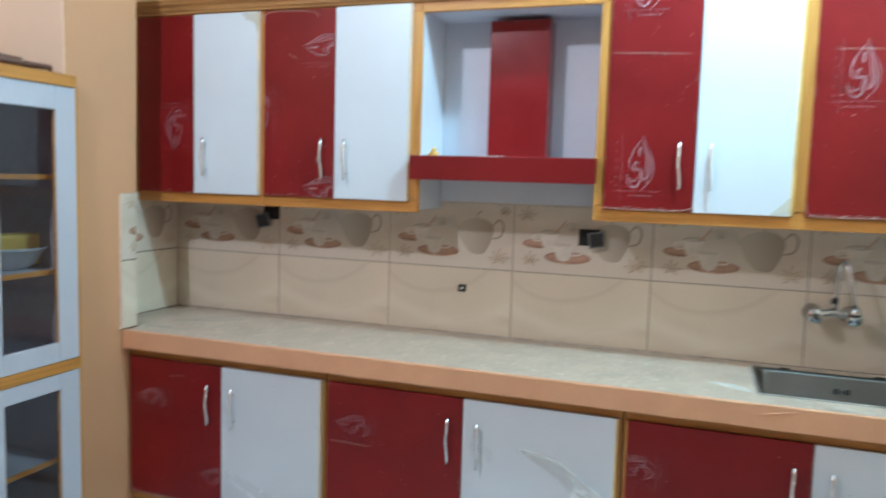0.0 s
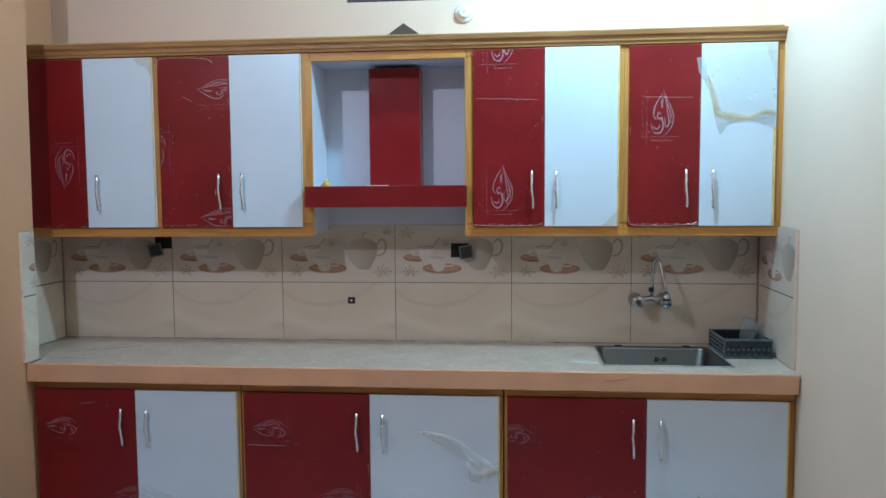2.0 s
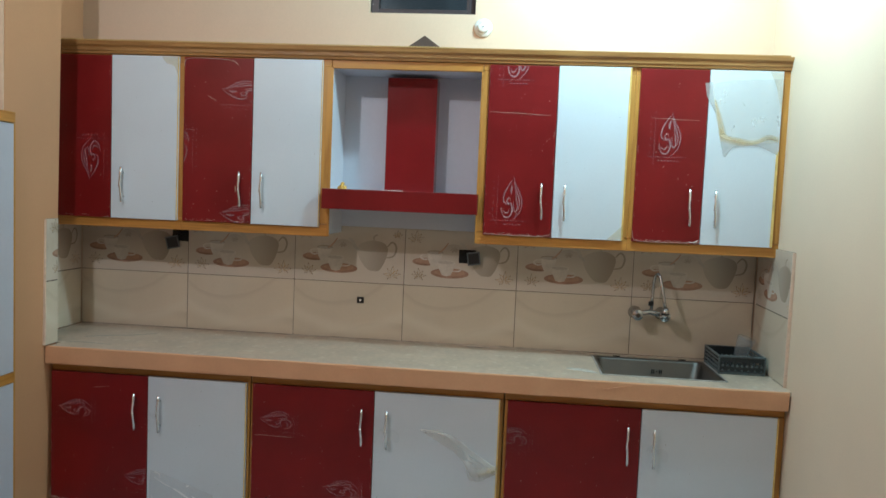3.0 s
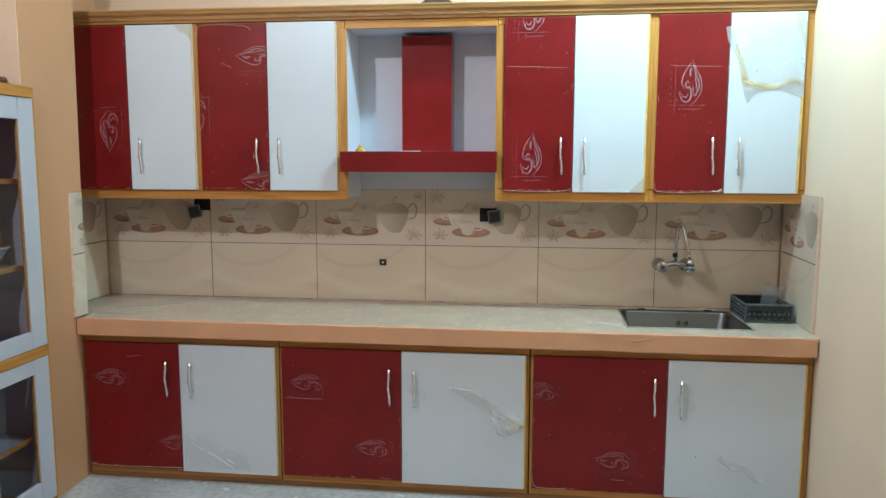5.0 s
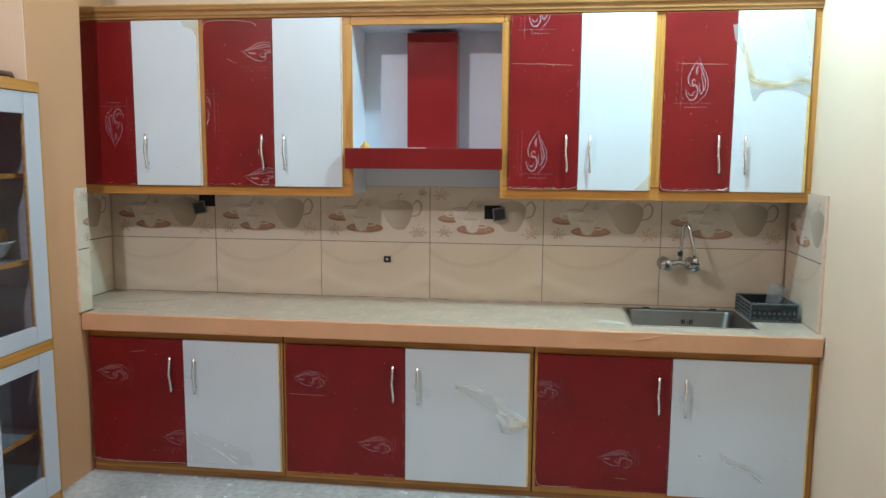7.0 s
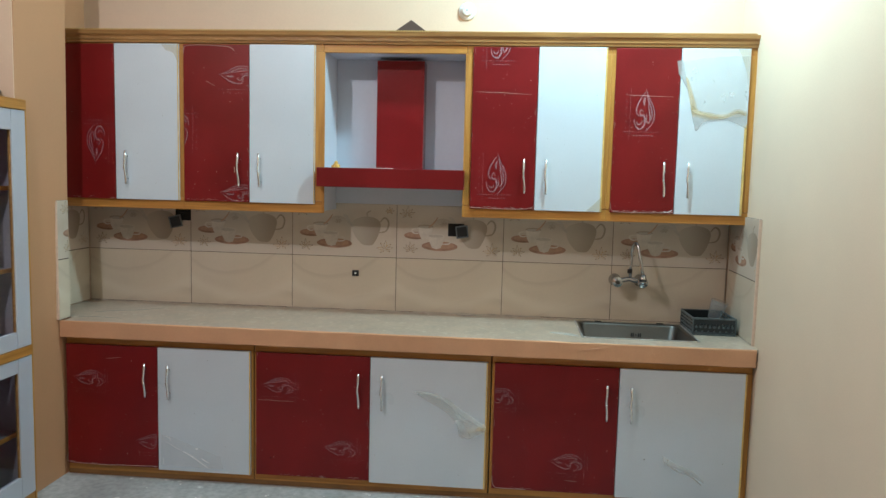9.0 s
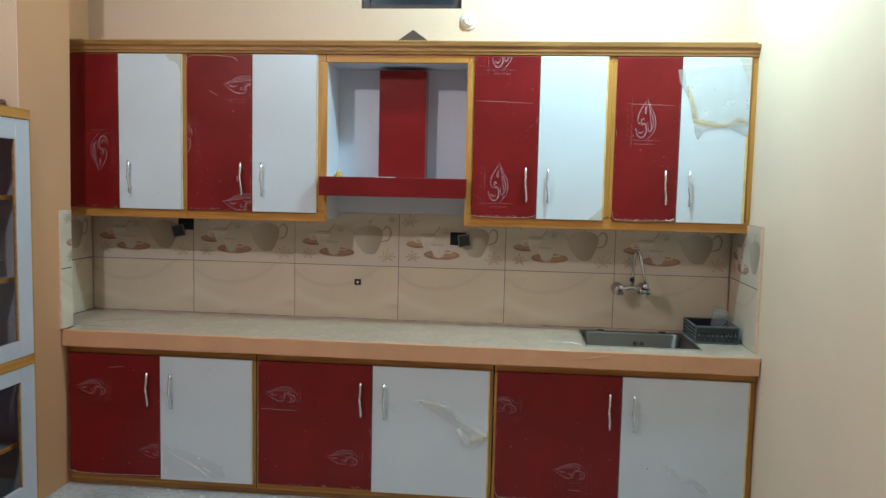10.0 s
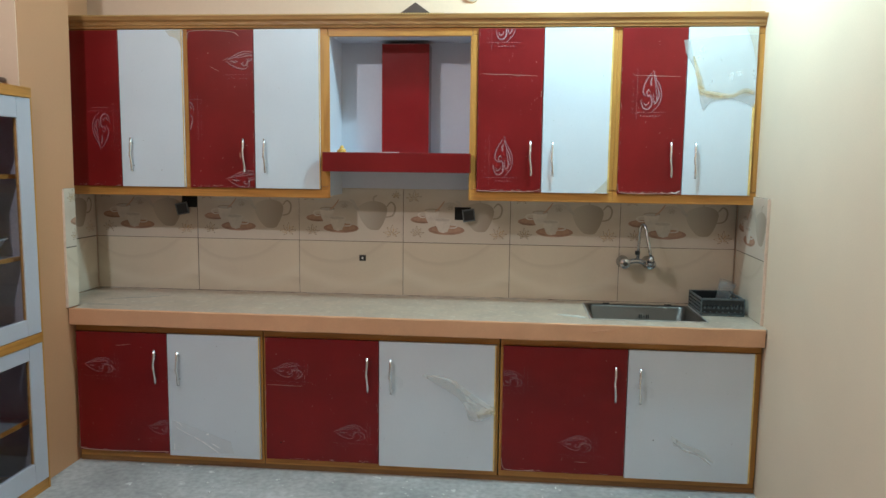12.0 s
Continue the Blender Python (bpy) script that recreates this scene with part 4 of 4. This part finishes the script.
sheet(L4, "glue_stain", [(1.655, 0.310), (1.70, 0.318), (1.746, 0.335)], [(1.665, 0.270), (1.70, 0.296), (1.746, 0.305)], STAIN, 0.018, "", 6, 0.5, 7)
sheet(L2, "film", [(0.090, 0.19), (0.16, 0.175), (0.26, 0.14), (0.40, 0.09)], [(0.085, 0.03), (0.20, 0.03), (0.30, 0.028), (0.42, 0.028)], SHINY, 0.008, "wrinkled shiny film", 8, 1.0, 8)
sheet(L6, "film", [(2.60, 0.225), (2.67, 0.185), (2.74, 0.16), (2.80, 0.11)], [(2.61, 0.18), (2.67, 0.165), (2.74, 0.135), (2.80, 0.10)], FILM, 0.010, "creased loose film", 8, 0.7, 9)
CREASE = clear("pale_film_shine", (0.90, 0.90, 0.90), 0.32, 0.3)
sheet(L4, "film_crumple", [(1.59, 0.350), (1.65, 0.350), (1.70, 0.338), (1.742, 0.322)], [(1.622, 0.290), (1.650, 0.256), (1.70, 0.275), (1.742, 0.298)], CREASE, 0.016, "crumpled pale film", 6, 1.3, 15)
GLINT = clear("painted_crease_glint", (0.92, 0.93, 0.95), 0.95, 0.2)
# flat white strokes paint the highlights that run along the film creases
for d, pts, w in ((L2, [(0.205, 0.112), (0.26, 0.082), (0.345, 0.026)], 0.009), (L2, [(0.30, 0.080), (0.325, 0.066), (0.345, 0.056)], 0.006), (L2, [(0.112, 0.186), (0.135, 0.178), (0.142, 0.160)], 0.005),
                  (L2, [(0.10, 0.035), (0.103, 0.06), (0.10, 0.07)], 0.004), (L2, [(0.272, 0.128), (0.280, 0.127), (0.286, 0.131)], 0.008), (L2, [(0.36, 0.010), (0.40, 0.012), (0.45, 0.014)], 0.004), (L2, [(0.112, 0.16), (0.16, 0.132), (0.20, 0.114)], 0.004),
                  (L4, [(1.40, 0.483), (1.47, 0.478), (1.55, 0.452), (1.64, 0.388), (1.70, 0.350), (1.742, 0.328)], 0.009), (L4, [(1.53, 0.458), (1.60, 0.410), (1.68, 0.358), (1.742, 0.322)], 0.022), (L4, [(1.60, 0.40), (1.615, 0.37), (1.660, 0.345)], 0.012),
                  (L6, [(2.605, 0.20), (2.67, 0.156), (2.73, 0.138), (2.79, 0.09)], 0.010), (U7, [(2.60, 1.392), (2.62, 1.388), (2.645, 1.400)], 0.005)):
    c = d.location
    bm = ribbon(bmesh.new(), [(x - c.x, z - c.z) for x, z in smooth_line(pts, 6)], w, -0.024 if d is L4 else -0.0105 if d in (L2, L6) else -0.0012, 0.15)
    for f in bm.faces:
        f.normal_update()
        if f.normal.y > 0:
            f.normal_flip()
    part("crease", bm, CREASE if d in (L4, L6) else GLINT, d, "crease in the film with its shine painted on in white")
for d, x0, x1, pts in ((L1, 0, 0, [(-0.414, 0.060), (-0.411, 0.020), (-0.25, 0.013), (-0.10, 0.0155), (0.066, 0.020)]),
                       (L5, 0, 0, [(1.783, 0.075), (1.790, 0.030), (1.82, 0.015), (1.95, 0.015)]),
                       (U3, 0, 0, [(0.100, 2.150), (0.110, 2.187), (0.20, 2.194), (0.34, 2.186), (0.375, 2.165)]),
                       (U7, 0, 0, [(2.336, 1.43), (2.341, 1.395), (2.37, 1.384), (2.50, 1.383), (2.648, 1.388)]),
                       (U5, 0, 0, [(1.624, 1.386), (1.75, 1.383), (1.90, 1.385), (1.948, 1.398)])):
    c = d.location
    part("film_edge", tube(bmesh.new(), [(x - c.x, -0.002, z - c.z) for x, z in smooth_line(pts, 6)], 0.0012, 5), CURL, d, "curled pale film edge")
rnd = random.Random(4)
for d, marks in ((U5, [((1.63, 1.975), (1.92, 1.965))]), (U7, [((2.40, 1.968), (2.62, 1.962))]), (L3, [((0.60, 0.40), (0.78, 0.398))]), (U3, [((0.22, 2.01), (0.27, 1.985))]), (L5, [((2.14, 0.072), (2.20, 0.070))]), (L1, [((-0.20, 0.575), (-0.12, 0.583))])):
    c = d.location
    bm = bmesh.new()
    for (xa, za), (xb, zb) in marks:
        n = 14
        ribbon(bm, [(xa + (xb - xa) * k / n - c.x, za + (zb - za) * k / n + rnd.uniform(-0.0010, 0.0010) - c.z) for k in range(n + 1)], 0.0016, -0.0010, ends=0.5)
    w, h = half_of(d)
    for k in range(9):
        x, z, s = rnd.uniform(-w, w) * 0.9, rnd.uniform(-h, h) * 0.9, rnd.uniform(0.001, 0.003)
        ribbon(bm, [(x, z), (x + s * 0.7, z + s), (x + s * 1.6, z + s)], s, -0.0010, ends=0.6)
    for k in range(16):
        q, run = rnd.uniform(0.0006, 0.0016), rnd.uniform(0.004, 0.022)
        if k % 3:
            x, z = rnd.uniform(-w, w) * 0.9, -h + rnd.uniform(0.002, 0.007)
            ribbon(bm, [(x, z), (x + run * 0.5, z + q), (x + run, z + 0.3 * q)], q, -0.0011, ends=0.4)
        else:
            x, z = rnd.choice((-1, 1)) * (w - rnd.uniform(0.002, 0.005)), rnd.uniform(-h, h) * 0.9
            ribbon(bm, [(x, z), (x + 0.4 * q, z + run * 0.5), (x, z + run)], q, -0.0011, ends=0.4)
    for f in bm.faces:
        f.normal_update()
        if f.normal.y > 0:
            f.normal_flip()
    tagged(part("scuff", bm, CURL, d, "pale scuffs and specks"), kind="stuff")
for d, x0, x1, z0, z1 in ((U2, 0.0645, 0.0695, 1.382, 2.198), (U6, 2.2835, 2.2915, 1.382, 2.198), (U8, 2.972, 2.9835, 1.382, 1.83), (U4, 0.7995, 0.8035, 1.382, 2.198), (L4, 1.7415, 1.7475, 0.004, 0.64), (L6, 2.968, 2.9755, 0.004, 0.64), (L2, 0.5505, 0.5555, 0.004, 0.64)):
    c = d.location
    part("glue_edge", boxed(x0 - c.x, x1 - c.x, -0.0012, 0.0005, z0 - c.z, z1 - c.z), GLUE, d, "yellowed glue line")
GRIME = clear("grey_brown_grime", (0.30, 0.25, 0.20), 0.45, 0.7)
for d in (U2, U4, U6, L2, L4, L6):
    w, h = half_of(d)
    bm = bmesh.new()
    for k in range(10):
        x, z, q = rnd.uniform(-w, w) * 0.92, rnd.uniform(-h, h) * 0.92, rnd.uniform(0.0010, 0.0030)
        if k > 6:
            x = rnd.choice((-1, 1)) * (w - 0.006)
        ribbon(bm, [(x, z), (x + q * rnd.uniform(-1, 1), z + q), (x + q, z + q * 1.8)], q, -0.0010, ends=0.6)
    for f in bm.faces:
        f.normal_update()
        if f.normal.y > 0:
            f.normal_flip()
    tagged(part("specks", bm, GRIME, d, "small grime specks"), kind="stuff")
# plinth strip under the base cabinets, toned dark for the shadow line there
PLINTH = wood("dark_gap_wood", (0.30, 0.15, 0.045), (0.17, 0.085, 0.03), 0, 0.7)
solid("plinth", boxed(XL - 0.024, XR - 0.004, -0.549, -0.53, FLOORZ + 0.0005, -0.027, 0.001), PLINTH, "wood strip toned dark for the shadow line under the base cabinets", "plinth", kind="structure")

# ---- wall tiles ----
CUPM = mat("printed_cup", (0.62, 0.55, 0.475), 0.2, var=0.12, scale=16, bump=0)
SAUCER = mat("printed_saucer", (0.36, 0.215, 0.155), 0.2, var=0.3, scale=14, bump=0)


def shaded_print(name, axis, lo, hi, stops):
    """Printed ink whose tone runs along one axis of the tile."""
    m = mat(name, stops[0], 0.2, bump=0)
    n, l = m.node_tree.nodes, m.node_tree.links
    tc, sep, mr, r = n.new("ShaderNodeTexCoord"), n.new("ShaderNodeSeparateXYZ"), n.new("ShaderNodeMapRange"), n.new("ShaderNodeValToRGB")
    mr.inputs[1].default_value, mr.inputs[2].default_value = lo, hi
    while len(r.color_ramp.elements) < len(stops):
        r.color_ramp.elements.new(0.5)
    for k, c in enumerate(stops):
        r.color_ramp.elements[k].position, r.color_ramp.elements[k].color = k / (len(stops) - 1), (*c, 1)
    l.new(tc.outputs["Object"], sep.inputs[0])
    l.new(sep.outputs[axis], mr.inputs[0])
    l.new(mr.outputs[0], r.inputs[0])
    l.new(r.outputs[0], n["Principled BSDF"].inputs["Base Color"])
    return m


POTM = shaded_print("printed_pot", 0, 0.34, 0.51, ((0.50, 0.43, 0.35), (0.46, 0.39, 0.315), (0.395, 0.33, 0.26), (0.33, 0.272, 0.212)))
POTL = mat("printed_pot_light", (0.52, 0.455, 0.385), 0.2, var=0.12, scale=8, bump=0)
LEAFM = mat("printed_leaf", (0.14, 0.08, 0.045), 0.3, var=0.3, bump=0)


def disc(bm, cx, cz, rx, rz, mi, y, n=28, a0=0, a1=360):
    vs = [bm.verts.new((cx + rx * math.cos(radians(a0 + (a1 - a0) * k / n)), y, cz + rz * math.sin(radians(a0 + (a1 - a0) * k / n)))) for k in range(n)]
    bm.faces.new(vs).material_index = mi


def picture(u0, u1, vmax=0.3):
    """The coffee print of one tile: saucers, cups, a pot and leaves, cut to the tile's width."""
    bm = bmesh.new()
    def up():
        lay[0] += 1
        return -0.00004 * lay[0]
    def poly(pts, mi, y):
        y = up()
        bm.faces.new([bm.verts.new((u, y, v)) for u, v in pts]).material_index = mi
    def stroke(pts, w, mi, y):
        y = up()
        n0 = len(bm.faces)
        ribbon(bm, smooth_line(pts, 5), w, y, 0.5)
        bm.faces.ensure_lookup_table()
        for f in bm.faces[n0:]:
            f.material_index = mi
    lay = [0]
    e = 1.0
    pot = [(0.338, 0.185), (0.345, 0.155), (0.362, 0.118), (0.388, 0.085), (0.408, 0.070), (0.436, 0.066), (0.462, 0.070), (0.478, 0.090), (0.494, 0.122), (0.505, 0.158), (0.508, 0.188), (0.496, 0.210), (0.470, 0.224), (0.432, 0.230), (0.392, 0.224), (0.356, 0.208)]
    disc(bm, 0.262, 0.160, 0.078, 0.070, 8, up(), 36)       # round pot behind the cups
    poly(smooth_line([*pot, pot[0]], 4)[:-1], 2, e)
    stroke([(0.506, 0.200), (0.528, 0.224), (0.548, 0.212), (0.553, 0.184), (0.538, 0.150), (0.500, 0.140)], 0.010, 2, e)
    stroke([(0.350, 0.172), (0.328, 0.196), (0.312, 0.226), (0.292, 0.236)], 0.018, 3, e)
    stroke([(0.432, 0.228), (0.430, 0.246), (0.438, 0.256), (0.452, 0.262)], 0.010, 2, e)
    disc(bm, 0.109, 0.130, 0.067, 0.021, 1, up())
    disc(bm, 0.109, 0.133, 0.052, 0.014, 5, up())
    poly([(0.122, 0.182), (0.206, 0.184), (0.192, 0.140), (0.174, 0.112), (0.142, 0.110), (0.128, 0.138)], 0, 4 * e)
    disc(bm, 0.164, 0.183, 0.043, 0.010, 6, up())
    disc(bm, 0.164, 0.181, 0.038, 0.007, 3, up())
    stroke([(0.126, 0.170), (0.096, 0.168), (0.086, 0.154), (0.104, 0.143), (0.128, 0.146)], 0.008, 0, 5 * e)
    stroke([(0.180, 0.178), (0.206, 0.200), (0.232, 0.236)], 0.007, 5, 6 * e)
    disc(bm, 0.244, 0.074, 0.102, 0.027, 1, up())
    disc(bm, 0.244, 0.078, 0.082, 0.019, 5, up())
    poly([(0.176, 0.132), (0.270, 0.132), (0.264, 0.098), (0.250, 0.064), (0.226, 0.057), (0.202, 0.064), (0.186, 0.098)], 0, 9 * e)
    disc(bm, 0.223, 0.132, 0.047, 0.011, 0, up())
    disc(bm, 0.223, 0.131, 0.043, 0.008, 3, up())
    stroke([(0.264, 0.110), (0.296, 0.108), (0.304, 0.098), (0.292, 0.088), (0.258, 0.086)], 0.008, 0, 10 * e)
    for cx, cz, r in ((0.080, 0.060, 0.042), (0.535, 0.060, 0.050), (0.060, 0.258, 0.046), (0.265, 0.202, 0.024), (0.560, 0.266, 0.026)):
        for k, (deg, far) in enumerate(((90, 1.0), (50, 0.85), (130, 0.85), (12, 0.9), (168, 0.9), (-32, 0.6), (212, 0.6))):
            a, rr = radians(deg + 6 * math.sin(7 * k + 90 * cx)), r * far
            tip = (cx + rr * math.cos(a), cz - 0.25 * r + rr * math.sin(a))
            for w in (-1, 1):
                mid = (cx + 0.55 * rr * math.cos(a + 0.28 * w), cz - 0.25 * r + 0.55 * rr * math.sin(a + 0.28 * w))
                stroke([(cx + 0.12 * rr * math.cos(a), cz - 0.25 * r + 0.12 * rr * math.sin(a)), mid, tip], 0.0017, 6 if cx == 0.265 else 7 if w < 0 or k % 3 == 1 else 4, 3 * e)
            if cx == 0.265:
                continue
            disc(bm, tip[0], tip[1], 0.0026, 0.0026, 4, up(), 6)
            disc(bm, mid[0], mid[1], 0.0020, 0.0024, 7, up(), 6)
    for co, no in (((u1, 0, 0), (1, 0, 0)), ((u0, 0, 0), (-1, 0, 0)), ((0, 0, vmax), (0, 0, 1))):
        bmesh.ops.bisect_plane(bm, geom=bm.verts[:] + bm.edges[:] + bm.faces[:], plane_co=co, plane_no=no, clear_outer=True)
    for f in bm.faces:
        f.normal_update()
        if f.normal.y > 0:
            f.normal_flip()
    return bm


PICS = [CUPM, SAUCER, POTM, POTL, LEAFM, mat("printed_saucer_well", (0.45, 0.275, 0.19), 0.2, var=0.2, scale=14, bump=0),
        mat("printed_pot_shade", (0.36, 0.295, 0.235), 0.2, var=0.15, scale=7, bump=0), mat("printed_leaf_ochre", (0.36, 0.21, 0.07), 0.3, var=0.3, bump=0),
        shaded_print("printed_round_pot", 2, 0.09, 0.23, ((0.62, 0.54, 0.45), (0.57, 0.49, 0.405), (0.47, 0.40, 0.33)))]
J = 0.0013                                        # half a joint
Z1, Z2 = 1.077, 1.376
tile_full = mesh_of("tile", boxed(J, 0.6 - J, 0, 0.0095, J + 0.003, Z1 - ZC - J, 0.0012), TILE_LOW)
deco_full = mesh_of("tile", boxed(J, 0.6 - J, 0, 0.0095, J, Z2 - Z1, 0.0012), TILE_UP)
pic_full = mesh_of("print", picture(0.004, 0.596, 0.294), PICS)
part("grout", boxed(-0.614, XR - 0.012, 0.003, 0.0098, ZC + 0.0005, Z2 - 0.001), GROUT, wall_north, "dark tile joints")
for k in range(-1, 5):
    for me, z in ((tile_full, ZC), (deco_full, Z1)):
        ob = new("tile", me)
        ob.parent = wall_north
        ob.location = (0.6 * k if k >= 0 else -0.613, -0.0003, z)
        ob.scale = (1.02 if k < 0 else 1.025 if k == 4 else 1.0, 1, 1)
        if me is deco_full:
            pr = new("print", pic_full)
            pr.parent, pr.location = ob, (0, -0.0003, 0)


def side_tiles(wall, m, u0, u1, low=True):
    """A cut column of the two tile rows on a side wall."""
    g = part("grout", boxed(u0 + 0.004, u1 - 0.001, 0.003, 0.0098, ZC + 0.0005, Z2 - 0.001), GROUT, wall)
    g.matrix_basis = m
    for z, h, mt, pic in ((ZC, Z1 - ZC, TILE_LOW, False), (Z1, Z2 - Z1, TILE_UP, True)):
        t = part("tile", boxed(u0 + J, u1 - J, 0, 0.0095, J + 0.002, h - J, 0.0012), mt, wall)
        t.matrix_basis = m @ pose(0, 0, z)
        if pic:
            part("print", picture(u0 + 0.004, u1 - 0.004, 0.294), PICS, t).location = (0, -0.0003, 0)


side_tiles(wall_east, pose(XR - 0.0098, -0.010, 0, 0, 0, -90), 0.0, 0.520)
side_tiles(wall_alcove, pose(XA + 0.0098, -0.602, 0, 0, 0, 90), 0.09, 0.600)
side_tiles(wall_west, pose(XL - 0.009, -0.617, 0, 0, 0, 90), 0.0, 0.090)
tl = mat("peach_mortar", (0.68, 0.50, 0.38), 0.8, var=0.08, scale=20)
mortar = solid("trim", boxed(XR - 0.014, XR - 0.0005, -0.538, -0.5305, ZC + 0.002, Z2 - 0.002, 0.002), tl, "rough peach mortar along the tile edge", "trim", kind="structure")
solid("trim", boxed(XL - 0.028, XL - 0.0105, -0.6240, -0.6165, ZC + 0.002, Z2 - 0.006, 0.003), tl, "rough peach mortar along the tile edge", "trim", kind="structure")

# the side wall runs a little out of square
lean = pose(XR, 0.01, 0, 0, 0, -2.0) @ pose(-XR, -0.01, 0)
wall_east.matrix_basis = lean
mortar.matrix_basis = lean

# ---- small leftovers ----
CHIP = mat("white_plaster_chip", (0.74, 0.73, 0.70), 0.8)
rnd = random.Random(11)
bm = bmesh.new()
for k in range(90):
    x, y, r = rnd.uniform(-0.3, 2.9), -0.60 - abs(rnd.gauss(0, 0.35)), rnd.uniform(0.002, 0.008)
    vs = bmesh.ops.create_icosphere(bm, subdivisions=1, radius=r)["verts"]
    for v in vs:
        v.co = Vector((v.co.x * rnd.uniform(0.6, 1.3), v.co.y * rnd.uniform(0.6, 1.3), v.co.z * 0.35)) + Vector((x, y, FLOORZ + r * 0.3))
solid("plaster_chips", bm, CHIP, "white plaster crumbs scattered on the floor", "debris", kind="stuff")
bm = bmesh.new()
for k in range(26):
    x, y, r = rnd.uniform(-0.3, 2.1), rnd.uniform(-0.56, -0.06), rnd.uniform(0.0012, 0.004)
    vs = bmesh.ops.create_icosphere(bm, subdivisions=1, radius=r)["verts"]
    for v in vs:
        v.co = Vector((v.co.x * rnd.uniform(0.6, 1.5), v.co.y, v.co.z * 0.4)) + Vector((x, y, ZC + r * 0.35))
solid("crumbs", bm, CHIP, "white crumbs on the countertop", "debris", kind="stuff")
DUST = clear("white_dust", (0.78, 0.75, 0.70), 0.45, 0.9)
for pts, w in (([(-0.38, -0.36), (-0.28, -0.30), (-0.18, -0.26), (-0.08, -0.18)], 0.02), ([(-0.39, -0.50), (-0.30, -0.49), (-0.15, -0.50)], 0.016), ([(2.05, -0.40), (2.12, -0.42), (2.19, -0.47)], 0.05), ([(1.55, -0.03), (1.62, -0.035), (1.70, -0.03)], 0.02)):
    bm = ribbon(bmesh.new(), smooth_line(pts, 8), w, 0, 0.1)
    for v in bm.verts:
        v.co = Vector((v.co.x + 0.006 * noise.noise(Vector((v.co.x * 40, 1, v.co.z * 40))), v.co.z + 0.006 * noise.noise(Vector((v.co.x * 40, 7, v.co.z * 40))), ZC + 0.0006))
    bmesh.ops.recalc_face_normals(bm, faces=bm.faces)
    bm2 = part("dust_streak", bm, DUST, None)
    bm2.parent, bm2.location = ct, (-1.2, 0.3, -ZC)
    tagged(bm2, "streak of white dust")
# trowel ridges on the cement edge near the sink
for (xa, za), (xb, zb), w in (((2.199, 0.732), (2.331, 0.756), 0.0022), ((2.215, 0.730), (2.30, 0.742), 0.0018), ((2.52, 0.735), (2.535, 0.722), 0.002), ((1.02, 0.752), (1.16, 0.758), 0.0016), ((0.30, 0.700), (0.42, 0.697), 0.0016)):
    pts = [(xa + (xb - xa) * k / 6, -0.6095 + 0.0006 * math.sin(2.1 * k), za + (zb - za) * k / 6 + rnd.uniform(-0.001, 0.001)) for k in range(7)]
    ridge = part("trowel_ridge", tube(bmesh.new(), pts, w, 6, taper=[0.3, 0.8, 1, 1.1, 0.9, 0.7, 0.2]), PEACH_D, ct, smooth=True)
    ridge.location = (-1.2, 0.3, -ZC)
# uneven mortar along the back of the countertop
BEDDING = mat("pale_mortar_bead", (0.46, 0.40, 0.33), 0.8, var=0.2, scale=14)
for xa, xb, r in ((-0.60, 0.55, 0.0035), (0.57, 1.28, 0.0045), (1.30, 2.02, 0.0075), (2.05, 2.95, 0.004)):
    n = int((xb - xa) / 0.03)
    bm = tube(bmesh.new(), [(xa + (xb - xa) * k / n, -0.006, ZC + 0.0005) for k in range(n + 1)], r, 6, taper=[0.7 + 0.8 * abs(noise.noise(Vector((k * 0.37, xa, 2)))) for k in range(n + 1)])
    part("mortar_bead", bm, BEDDING, ct).location = (-1.2, 0.3, -ZC)
# ragged film along the lower edges of the red doors
rnd = random.Random(23)
for d in (U1, U3, U5, U7, L1, L3, L5):
    w, h = half_of(d)
    bm = bmesh.new()
    for k in range(26 if d in (U5, U7) else 12):
        x, run, q = rnd.uniform(-w, w * 0.92), rnd.uniform(0.006, 0.03), rnd.uniform(0.0008, 0.0024)
        z = -h + rnd.uniform(0.002, 0.012)
        ribbon(bm, [(x, z), (x + run * 0.4, z + rnd.uniform(-0.002, 0.003)), (min(x + run, w - 0.002), z + rnd.uniform(-0.002, 0.004))], q, -0.0013, ends=0.3)
    for k in range(8):
        x, z = rnd.choice((-1, 1)) * (w - rnd.uniform(0.002, 0.008)), rnd.uniform(-h, h) * 0.95
        run, q = rnd.uniform(0.006, 0.04), rnd.uniform(0.0006, 0.0016)
        ribbon(bm, [(x, z), (x + rnd.uniform(-0.0015, 0.0015), z + run * 0.5), (x, z + run)], q, -0.0013, ends=0.3)
    for k in range(16):
        x, z, q = rnd.uniform(-w, w) * 0.95, rnd.uniform(-h, h) * 0.95, rnd.uniform(0.0008, 0.0022)
        ribbon(bm, [(x, z), (x + q * rnd.uniform(-1, 1), z + q), (x + q * 0.6, z + q * 2)], q, -0.0013, ends=0.6)
    for f in bm.faces:
        f.normal_update()
        if f.normal.y > 0:
            f.normal_flip()
    tagged(part("ragged_film", bm, CURL, d, "torn pale film along the door edge"), kind="stuff")
# screw hole and dark speck in two lower doors
for d, x, z, r in ((L3, 0.663, 0.100, 0.004), (L6, 2.516, 0.200, 0.003)):
    c = d.location
    part("screw_hole", lathe(bmesh.new(), [(r, -0.0008), (r * 0.9, -0.0016), (r * 0.3, -0.0018)], (x - c.x, 0, z - c.z), "y", 10), HOLE, d)
